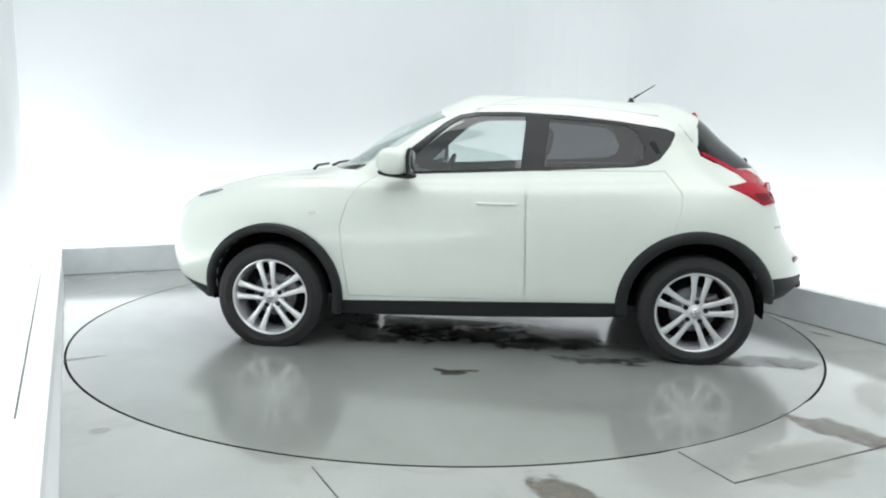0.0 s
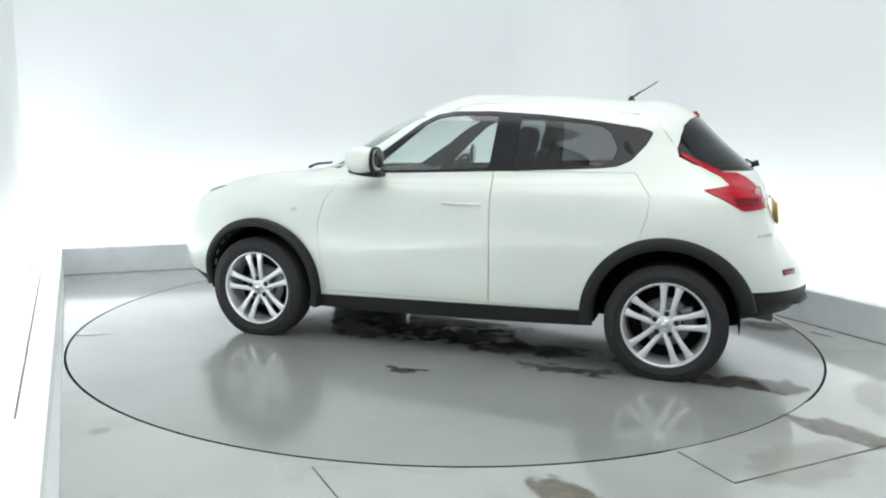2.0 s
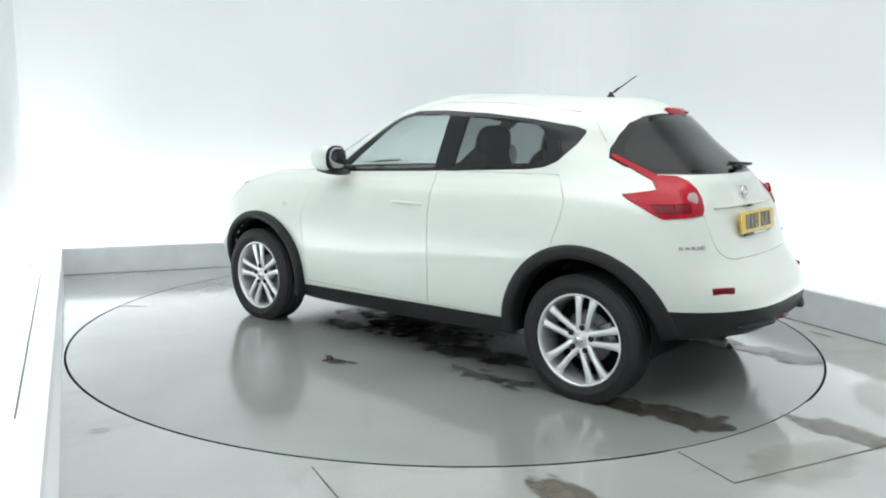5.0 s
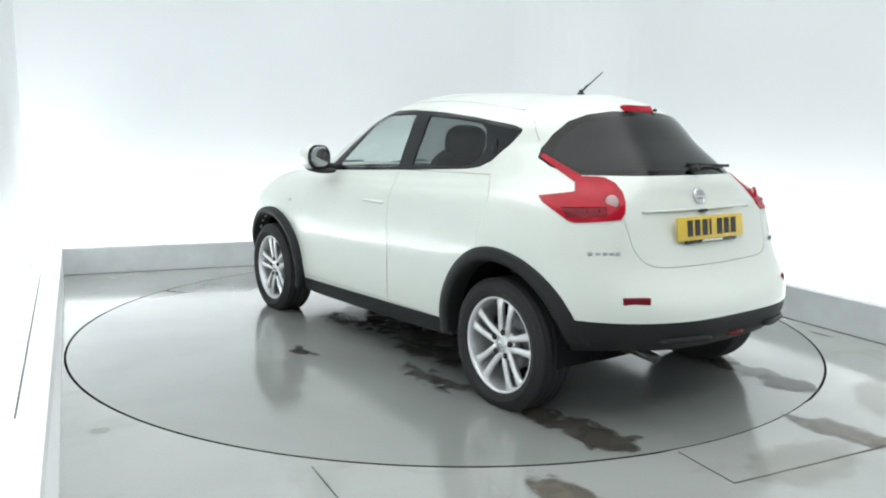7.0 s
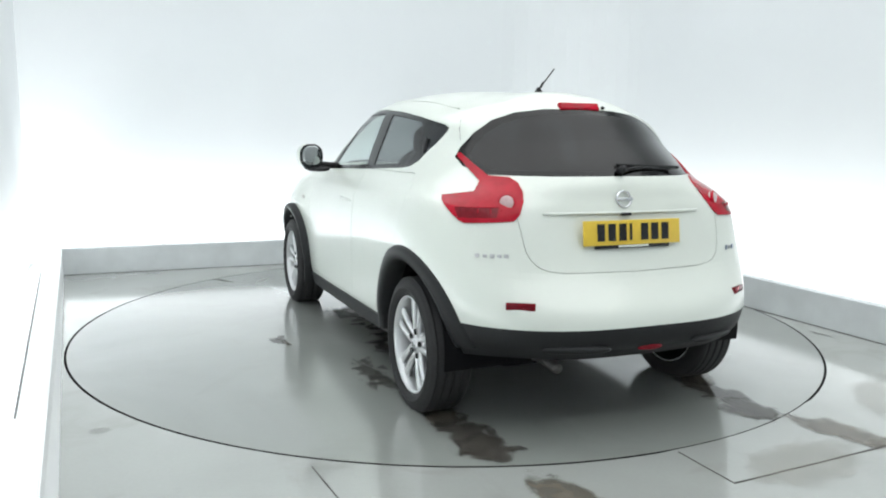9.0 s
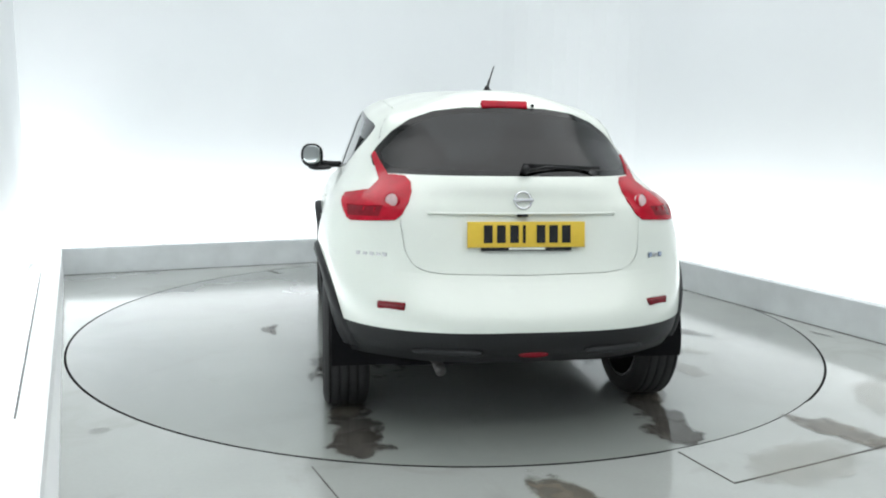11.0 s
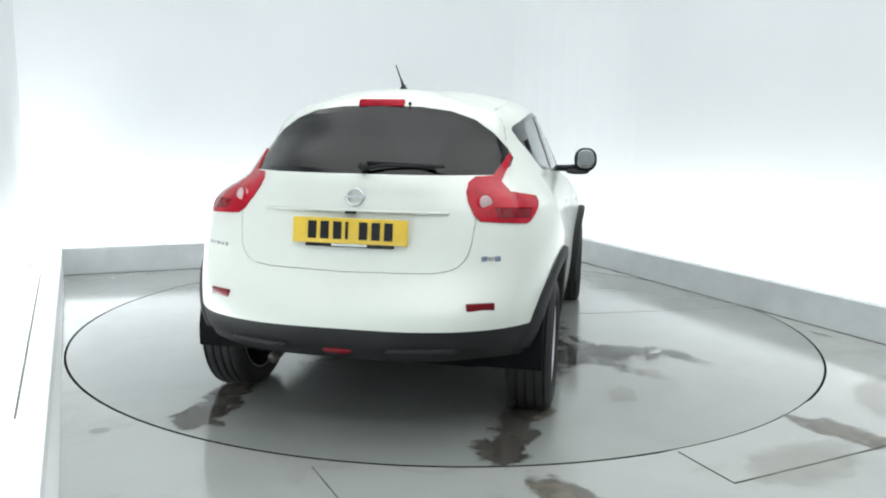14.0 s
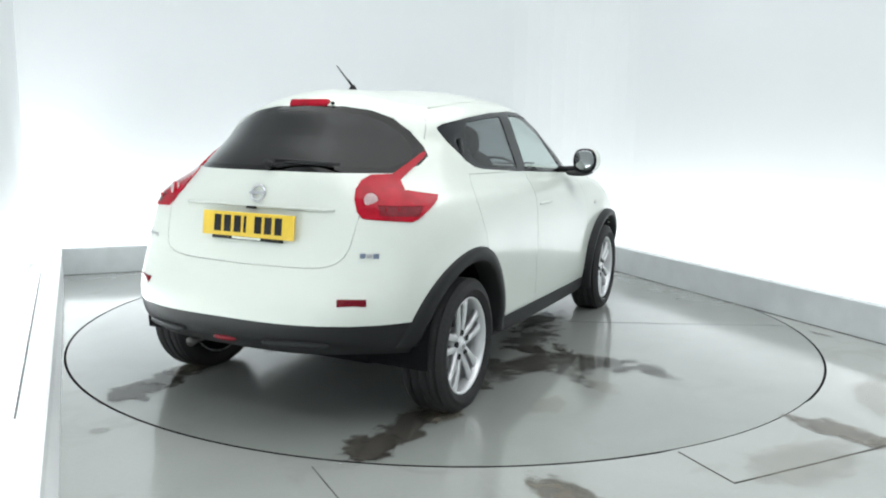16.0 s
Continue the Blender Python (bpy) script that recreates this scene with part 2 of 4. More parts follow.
def build_room():
    bm = bmesh.new()
    n = 180
    # floor with a round opening for the turntable
    # the gap is narrow along the hatch plate
    gap = [0.0025 if 294 <= 360 * k / n <= 319 else 0.010 for k in range(n)]
    rim = [((TABLE_R + g) * math.cos(2 * math.pi * k / n), (TABLE_R + g) * math.sin(2 * math.pi * k / n)) for k, g in enumerate(gap)]
    ring = [bm.verts.new((x, y, 0)) for x, y in rim]
    outer = [bm.verts.new((12 * math.cos(2 * math.pi * k / n), 12 * math.sin(2 * math.pi * k / n), 0)) for k in range(n)]
    for k in range(n):
        j = (k + 1) % n
        bm.faces.new((ring[k], outer[k], outer[j], ring[j]))
    floor = finish(bm, "floor", FLOORMAT, smooth=False)
    tagged(floor, "wet grey painted concrete studio floor", "floor", kind="structure")
    # pit walls are coloured near black, standing for shade down in the gap
    bm = bmesh.new()
    top = [bm.verts.new((x, y, -0.003)) for x, y in rim]
    low = [bm.verts.new((x, y, -0.15)) for x, y in rim]
    for k in range(n):
        j = (k + 1) % n
        bm.faces.new((top[k], top[j], low[j], low[k]))
    bm.faces.new(low)
    bmesh.ops.recalc_face_normals(bm, faces=bm.faces)
    tagged(finish(bm, "turntable_pit", DARK, smooth=False), "pit under the turntable, shade of the gap put into its colour", "pit", kind="structure")

    w = 0.15
    far = 8.6
    for name, quad in (("kerb_back", [(left_u(0) - w, 0), (right_u(0) + 0.1, 0), (right_u(0) + 0.1, -0.1), (left_u(0) - w, -0.1)]),
                       ("kerb_side", [(right_u(0), 0.003), (right_u(0) + 0.1, 0.003), (right_u(far) + 0.1, far), (right_u(far), far)]),
                       ("kerb_left", [(left_u(0) - w, 0.003), (left_u(0), 0.003), (left_u(far), far), (left_u(far) - w, far)])):
        ob = slab(name, [room(*q) for q in quad], 0.004, KH, KERBLIT if name == "kerb_left" else KERBMAT, 0.006, U * -0.06 if name == "kerb_left" else None)
        tagged(ob, "low grey painted kerb round the studio floor", "kerb", kind="structure")
    # dark joints where the kerbs meet the floor
    for a, b in (((left_u(0), 0.004), (right_u(0), 0.004)), ((right_u(0) - 0.004, 0), (right_u(far) - 0.004, far))):
        p, q = room(*a), room(*b)
        ob = strip("kerb_joint", [(p.x, p.y), (q.x, q.y)], 0.008, JOINT)
        tagged(ob, "dark joint between kerb and floor", "joint", kind="structure")

    # white backdrop: back, right and left wall with a rounded corner at the right
    r = 1.2
    u1, v0 = right_u(0) + 1.0, -0.75
    pts = [room(left_u(far) - 0.36, far), room(left_u(0) - 0.34, v0)]
    for k in range(13):
        a = radians(-90 + 90 * k / 12)
        pts.append(room(u1 - r + r * math.cos(a), v0 + r + r * math.sin(a)))
    pts.append(room(right_u(far) + 1.0, far))
    bm = bmesh.new()
    dense = []
    for a, b in zip(pts, pts[1:]):
        m = max(1, int((b - a).length / 0.4))
        dense += [a.lerp(b, k / m) for k in range(m)]
    dense.append(pts[-1])
    mid = Vector((0, 0, 0))
    inner = [[bm.verts.new((p.x, p.y, z)) for z in (0, 4.6)] for p in dense]
    outer = []
    for i, p in enumerate(dense):
        t = (dense[min(i + 1, len(dense) - 1)] - dense[max(i - 1, 0)]).normalized()
        nrm = Vector((-t.y, t.x, 0))
        if nrm.dot(p - mid) < 0:
            nrm = -nrm
        outer.append([bm.verts.new((p.x + nrm.x * .12, p.y + nrm.y * .12, z)) for z in (0, 4.6)])
    for g in (inner, outer):
        for a, b in zip(g, g[1:]):
            bm.faces.new((a[0], b[0], b[1], a[1]))
    for a, b, c, d in zip(inner, inner[1:], outer, outer[1:]):
        bm.faces.new((a[1], b[1], d[1], c[1]))
    bmesh.ops.recalc_face_normals(bm, faces=bm.faces)
    tagged(finish(bm, "wall_backdrop", WALLMAT, smooth=False), "smooth white studio backdrop wall with rounded corner", "wall", kind="structure")
    # unseen wall added behind the camera, pale so it bounces light onto the car
    ob = slab("bounce_wall_end", [room(left_u(far) - 0.6, far + .01), room(right_u(far) + 1.3, far + .01), room(right_u(far) + 1.3, far + .2), room(left_u(far) - 0.6, far + .2)], 0, 4.6, ENDMAT)
    tagged(ob, "unseen pale end wall behind the camera, added to bounce light", "wall", kind="structure")
    ob = slab("ceiling", [room(left_u(0) - 1.5, v0 - .5), room(u1 + 1.5, v0 - .5), room(u1 + 1.5, far + .5), room(left_u(0) - 1.5, far + .5)], 4.6, 4.75, WALLMAT)
    tagged(ob, "plain white studio ceiling", "ceiling", kind="structure")

    a, b = room(left_u(1.2) - w + .013, 1.2), room(left_u(4.4) - w + .013, 4.4)
    ob = strip("kerb_edge", [(a.x, a.y), (b.x, b.y)], 0.008, JOINT, None, KH)
    tagged(ob, "thin dark joint along the kerb top", "joint", kind="structure")
    # joints of the floor hatch and slab
    strip("floor_joint", [(.997, -2.27), (1.128, -2.556)], 0.004, JOINT, floor)
    strip("floor_joint", [(1.128, -2.556), (1.932, -2.168), (3.2, -1.556)], 0.007, JOINT, floor)
    strip("floor_joint", [(-.52, -2.475), (-.37, -2.75), (-.1, -3.25)], 0.004, JOINT, floor)
    # tyre-wide damp marks and small stains on the floor
    for k, (x, y, rx, ry, turn, m) in enumerate(((.46, -2.68, .21, .10, -52, DAMP), (.62, -2.92, .22, .115, -50, DAMP), (1.83, -2.02, .27, .115, -46, DAMP), (2.02, -2.25, .16, .10, -50, DAMP), (2.56, -.27, .11, .018, -60, PUDDLE), (-1.51, -2.165, .045, .03, 10, FAINT), (2.36, -1.52, .42, .2, 57, BEIGE), (1.5, -2.36, .36, .18, 33, BEIGE))):
        blot("floor_stain", patch_outline(x, y, rx, ry, turn, 3.3 * k + 1, 64, .12 if m is DAMP else .2), m, floor, 0.0, 0.0015 + 0.0009 * k)


build_room()


# ---- turntable ----
turntable = new("turntable")
tagged(turntable, "round wet grey painted turntable set flush into the floor", "turntable")
bm = bmesh.new()
lathe(bm, [(0.0, 0.0), (0.6, 0.0), (1.4, 0.0), (TABLE_R - 0.004, 0.0)], 180, pose(0, 0, 0, 90))
bmesh.ops.remove_doubles(bm, verts=bm.verts, dist=1e-5)
bmesh.ops.recalc_face_normals(bm, faces=bm.faces)
part("deck", bm, TABLEMAT, turntable, smooth=False)
# side of the deck, its colour darkened like shade in the gap
bm = bmesh.new()
lathe(bm, [(TABLE_R - 0.004, 0.0), (TABLE_R, -0.004), (TABLE_R, -0.1)], 180, pose(0, 0, 0, 90))
part("deck_rim", bm, DARK, turntable, "deck rim, darkened as shade inside the gap", smooth=False)
# wet tyre marks, dirt and a seam on the deck, in the turntable's own space
for k, (x, y, rx, ry, turn, m) in enumerate((
        (-1.98, .73, .34, .112, -5, PUDDLE), (-2.18, .71, .15, .125, 8, PUDDLE), (-1.75, .76, .12, .07, -10, DAMP),
        (-2.02, -.73, .31, .110, 5, PUDDLE), (-2.20, -.70, .15, .120, -4, PUDDLE), (-1.72, -.80, .13, .09, 20, DAMP),
        (-.20, 1.23, .085, .040, 12, PUDDLE), (-.11, 1.20, .05, .022, -20, PUDDLE), (-.27, 1.19, .06, .02, 8, DAMP),
        (-.68, .56, .34, .08, 10, FILM), (-.20, .42, .40, .10, -6, FILM), (.28, .58, .26, .06, 8, FILM), (-.95, .86, .18, .04, -14, FILM), (-1.2, .84, .10, .03, 5, FILM),
        (-.86, -.81, .26, .09, -12, FILM), (-.62, -1.0, .24, .13, 30, FILM), (-.52, -1.22, .18, .08, 70, FILM), (-.50, -1.56, .14, .05, 60, FILM), (-.25, -.72, .30, .08, 4, FILM),
        (.30, -.62, .24, .06, -8, FILM), (1.95, 1.32, .12, .02, 32, DAMP), (-1.35, -1.20, .16, .08, 0, BEIGE), (-.95, -1.38, .14, .08, 40, BEIGE), (.1, .1, .5, .22, 20, FILM))):
    grow = 1.45 if m is FILM else 1.0
    ob = blot("wet_patch", patch_outline(x, y, rx * grow, ry * grow * grow, turn, 2.7 * k + 5, 72, .22 if k < 6 else .4), m, turntable, 0.0, 0.0015 + 0.0009 * (k % 6))
    ob["label"] = "dark wet dirt mark"
strip("deck_seam", [(.35, -.80), (.72, -1.62), (1.0, -2.2)], 0.006, JOINT, turntable, 0.0, 0.001)

# ---- car skin ----
# longitudinal loops, front centre round the left flank to rear centre
LOOPS = [
    [(1.88, 0, .27), (1.85, .40, .27), (1.76, .68, .26), (1.60, .76, .26), (1.25, .80, .26), (.80, .82, .22), (.25, .82, .225), (-.30, .82, .24), (-.85, .82, .265), (-1.25, .80, .30), (-1.60, .76, .35), (-1.80, .62, .37), (-1.92, .36, .365), (-1.95, 0, .365)],
    [(2.06, 0, .41), (2.02, .40, .41), (1.88, .72, .40), (1.64, .81, .40), (1.25, .85, .40), (.80, .850, .36), (.25, .853, .36), (-.30, .853, .365), (-.85, .855, .38), (-1.25, .86, .42), (-1.62, .80, .45), (-1.85, .64, .45), (-1.985, .36, .44), (-2.01, 0, .44)],
    [(2.10, 0, .55), (2.06, .40, .55), (1.92, .71, .56), (1.66, .84, .58), (1.25, .875, .60), (.80, .857, .55), (.25, .8555, .55), (-.30, .8575, .55), (-.85, .866, .58), (-1.25, .885, .62), (-1.62, .815, .60), (-1.85, .645, .58), (-1.975, .37, .565), (-2.00, 0, .56)],
    [(2.08, 0, .72), (2.04, .40, .73), (1.88, .68, .76), (1.63, .82, .80), (1.25, .875, .82), (.80, .858, .78), (.25, .8555, .78), (-.30, .859, .78), (-.85, .867, .80), (-1.25, .885, .84), (-1.57, .82, .80), (-1.765, .66, .75), (-1.85, .37, .73), (-1.865, 0, .725)],
    [(1.98, 0, .86), (1.93, .38, .88), (1.78, .60, .91), (1.55, .74, .94), (1.25, .80, .955), (.80, .825, .96), (.25, .835, .95), (-.30, .84, .95), (-.85, .845, .97), (-1.23, .84, .99), (-1.49, .80, .98), (-1.70, .66, .95), (-1.762, .38, .94), (-1.778, 0, .94)],
    [(1.55, 0, 1.01), (1.50, .38, 1.02), (1.38, .62, 1.03), (1.25, .70, 1.02), (1.08, .745, 1.02), (.74, .785, 1.02), (.22, .80, 1.02), (-.30, .805, 1.03), (-.83, .805, 1.05), (-1.16, .79, 1.06), (-1.41, .75, 1.05), (-1.64, .64, 1.03), (-1.725, .37, 1.03), (-1.74, 0, 1.03)],
    [(1.02, 0, 1.10), (1.00, .35, 1.09), (.95, .60, 1.07), (.90, .68, 1.06), (.82, .72, 1.06), (.62, .755, 1.065), (.20, .765, 1.08), (-.30, .765, 1.10), (-.80, .76, 1.12), (-1.10, .745, 1.13), (-1.32, .69, 1.13), (-1.51, .58, 1.12), (-1.665, .35, 1.13), (-1.69, 0, 1.135)],
    [(.66, 0, 1.34), (.64, .34, 1.32), (.60, .54, 1.28), (.55, .62, 1.26), (.48, .66, 1.25), (.36, .69, 1.25), (.05, .70, 1.27), (-.35, .70, 1.28), (-.80, .69, 1.28), (-1.05, .67, 1.27), (-1.22, .62, 1.26), (-1.345, .53, 1.27), (-1.48, .30, 1.29), (-1.505, 0, 1.30)],
    [(.30, 0, 1.50), (.28, .30, 1.485), (.25, .46, 1.46), (.20, .54, 1.44), (.14, .575, 1.43), (.04, .60, 1.45), (-.15, .605, 1.462), (-.42, .605, 1.462), (-.75, .60, 1.44), (-.95, .58, 1.42), (-1.10, .55, 1.41), (-1.20, .49, 1.41), (-1.30, .29, 1.447), (-1.335, 0, 1.46)],
]
LOOPS = [[(x + .035 * max(0.0, (x - .8) / 1.3), y, z) for x, y, z in loop] for loop in LOOPS]
SPINE = [(-0.05 - 0.95 * k / 13, 0.0, 1.577 - 0.042 * (k / 13) ** 1.5) for k in range(14)]
LOOPS.append([((a[0] + b[0]) / 2, a[1] * 0.55, (a[2] + b[2]) / 2 + 0.035) for a, b in zip(LOOPS[-1], SPINE)])
LOOPS.append(SPINE)
NCOL, NSUB, MSUB = 14, 9, 7


def catmull(p0, p1, p2, p3, t):
    return 0.5 * (2 * p1 + (p2 - p0) * t + (2 * p0 - 5 * p1 + 4 * p2 - p3) * t * t + (3 * p1 - p0 - 3 * p2 + p3) * t ** 3)


def skin_grid():
    """The left half of the body surface as rows of points."""
    flip = np.array((1, -1, 1.0))
    rows = []
    for loop in LOOPS:
        c = [np.array(p, float) for p in loop]
        c = [c[1] * flip] + c + [c[-2] * flip]
        fine = []
        for i in range(1, NCOL):
            for k in range(NSUB):
                fine.append(catmull(c[i - 1], c[i], c[i + 1], c[i + 2], k / NSUB))
        fine.append(c[NCOL])
        rows.append(fine)
    rows = [[2 * a - b for a, b in zip(rows[0], rows[1])]] + rows
    rows.append([p * flip for p in rows[-2]])
    out = []
    for i in range(1, len(rows) - 2):
        for k in range(MSUB):
            out.append([catmull(rows[i - 1][j], rows[i][j], rows[i + 1][j], rows[i + 2][j], k / MSUB) for j in range(len(rows[0]))])
    out.append(rows[-2])
    return out


def mirror_join(bm):
    g = bmesh.ops.duplicate(bm, geom=bm.verts[:] + bm.edges[:] + bm.faces[:])["geom"]
    for v in [e for e in g if isinstance(e, bmesh.types.BMVert)]:
        v.co.y = -v.co.y
    bmesh.ops.reverse_faces(bm, faces=[e for e in g if isinstance(e, bmesh.types.BMFace)])
    bmesh.ops.remove_doubles(bm, verts=bm.verts, dist=2e-4)


def skin_mesh():
    bm = bmesh.new()
    g = skin_grid()
    vs = [[bm.verts.new(p) for p in r] for r in g]
    for i in range(len(vs) - 1):
        for j in range(len(vs[0]) - 1):
            bm.faces.new((vs[i][j], vs[i + 1][j], vs[i + 1][j + 1], vs[i][j + 1]))
    bmesh.ops.remove_doubles(bm, verts=bm.verts, dist=1e-5)
    mirror_join(bm)
    bmesh.ops.recalc_face_normals(bm, faces=bm.faces)
    if max(bm.faces, key=lambda f: f.calc_center_median().z).normal.z < 0:
        bmesh.ops.reverse_faces(bm, faces=bm.faces)
    return bm


AX, AY, AZ = Vector((1, 0, 0)), Vector((0, 1, 0)), Vector((0, 0, 1))


def inside(poly, u, v):
    sign = 0
    n = len(poly)
    for i in range(n):
        (a, b), (c, d) = poly[i], poly[(i + 1) % n]
        k = (c - a) * (v - b) - (d - b) * (u - a)
        if abs(k) > 1e-12:
            if sign == 0:
                sign = 1 if k > 0 else -1
            elif (k > 0) != (sign > 0):
                return False
    return True


def shrink(poly, g):
    """The convex polygon with each edge moved inwards by g."""
    cx, cy = sum(p[0] for p in poly) / len(poly), sum(p[1] for p in poly) / len(poly)
    lines = []
    n = len(poly)
    for i in range(n):
        a, b = Vector(poly[i]), Vector(poly[(i + 1) % n])
        d = (b - a).normalized()
        nn = Vector((-d.y, d.x))
        if nn.dot(Vector((cx, cy)) - a) < 0:
            nn = -nn
        lines.append((a + nn * g, d))
    out = []
    for i in range(n):
        (p, d), (q, e) = lines[i - 1], lines[i]
        den = d.x * e.y - d.y * e.x
        if abs(den) < 1e-6:
            out.append(tuple(q))
        else:
            s = ((q.x - p.x) * e.y - (q.y - p.y) * e.x) / den
            out.append(tuple(p + d * s))
    return out


def cut(bm, poly, a, b, where):
    """Cuts the skin along the polygon's edges, seen square to the axes a and b."""
    us, vs = [p[0] for p in poly], [p[1] for p in poly]
    lo_u, hi_u, lo_v, hi_v = min(us) - .09, max(us) + .09, min(vs) - .09, max(vs) + .09
    faces = []
    for f in bm.faces:
        c = f.calc_center_median()
        if where(c) and lo_u < c.dot(a) < hi_u and lo_v < c.dot(b) < hi_v:
            faces.append(f)
    n = len(poly)
    for i in range(n):
        p, q = poly[i], poly[(i + 1) % n]
        geom = set(faces)
        for f in faces:
            geom.update(f.edges)
            geom.update(f.verts)
        res = bmesh.ops.bisect_plane(bm, geom=list(geom), dist=1e-6, plane_co=a * (p[0] / a.length_squared) + b * p[1], plane_no=a * (q[1] - p[1]) - b * (q[0] - p[0]))
        found = {f for f in faces if f.is_valid}
        found.update(e for e in res["geom"] if isinstance(e, bmesh.types.BMFace))
        for e in res["geom_cut"]:
            found.update(e.link_faces)
        faces = list(found)


def circle(x, z, r, n=30):
    return [(x + r * math.cos(2 * math.pi * k / n), z + r * math.sin(2 * math.pi * k / n)) for k in range(n)]


# outlines seen from the side (x, z)
DLO = [(.63, 1.078), (.25, 1.385), (.16, 1.436), (.05, 1.452), (-.2, 1.454), (-.5, 1.437), (-.8, 1.406), (-1.07, 1.366), (-1.125, 1.348), (-1.13, 1.33), (-1.10, 1.27), (-1.03, 1.185), (-.96, 1.152), (-.87, 1.139), (-.4, 1.112), (.1, 1.088), (.5, 1.07)]
GLASS_F = [(.50, 1.115), (.21, 1.378), (.14, 1.416), (.04, 1.430), (-.22, 1.431), (-.248, 1.425), (-.224, 1.124), (.1, 1.106), (.44, 1.09)]
GLASS_R = [(-.388, 1.421), (-.5, 1.414), (-.84, 1.382), (-.90, 1.345), (-.95, 1.25), (-.93, 1.19), (-.86, 1.158), (-.45, 1.134), (-.362, 1.130)]
DOOR_F = [(.61, 1.08), (.74, 1.0), (.81, .9), (.85, .76), (.84, .6), (.80, .33), (-.272, .345), (-.258, 1.11)]
DOOR_R = [(-.258, 1.11), (-.272, .345), (-.84, .355), (-1.09, .72), (-1.145, .90), (-1.15, 1.0), (-1.06, 1.122)]
ARCHES = [circle(1.276, .325, .388), circle(-1.255, .335, .39)]
SILL = [(.90, .298), (-.90, .352), (-.90, .1), (.90, .1)]
LIP_F = [(1.62, .31), (2.3, .50), (2.3, .1), (1.62, .1)]
# outlines seen from behind (y, z)
GLASS_B = [(0, 1.447), (.2, 1.443), (.34, 1.425), (.45, 1.387), (.54, 1.325), (.605, 1.255), (.637, 1.21), (.632, 1.17), (.58, 1.136), (-.58, 1.136), (-.632, 1.17), (-.637, 1.21), (-.605, 1.255), (-.54, 1.325), (-.45, 1.387), (-.34, 1.425), (-.2, 1.443)]
GATE = [(.56, 1.30), (.545, 1.0), (.527, .85), (.519, .815), (.502, .782), (.474, .756), (.43, .739), (.36, .730), (0, .723), (-.36, .730), (-.43, .739), (-.474, .756), (-.502, .782), (-.519, .815), (-.527, .85), (-.545, 1.0), (-.56, 1.30)]
LIP_B = [(-1, .512), (1, .512), (1, .1), (-1, .1)]
SCREEN = [(.705, 1.09), (.65, 1.25), (.56, 1.42), (.42, 1.458), (.2, 1.478), (-.2, 1.478), (-.42, 1.458), (-.56, 1.42), (-.65, 1.25), (-.705, 1.09)]
# outline of the bonnet from above (x, y)
BONNET = [(1.00, .60), (1.40, .60), (1.75, .52), (1.90, .36), (1.93, 0), (1.90, -.36), (1.75, -.52), (1.40, -.60), (1.00, -.60)]
# tail lamp, seen square to its face
LW = Vector((-.72, -.69, 0))
CHAMBER = [(.60, .998), (.80, 1.003), (.80, .962), (.63, .956)]
LAMP = [[(.492, 1.228), (.512, 1.227), (.69, 1.13), (.69, 1.088), (.661, 1.106), (.538, 1.184), (.498, 1.21)],
        [(.66, 1.106), (.69, 1.13), (.79, 1.127), (.839, 1.104), (.872, 1.067), (.886, 1.025), (.884, .974), (.866, .948), (.66, .936)],
        [(.662, 1.064), (.498, 1.04), (.514, 1.021), (.583, .977), (.635, .945), (.662, .936)]]
GLASS_IN = [(y * .93, 1.29 + (z - 1.29) * .84) for y, z in GLASS_B]
GAP = .0028


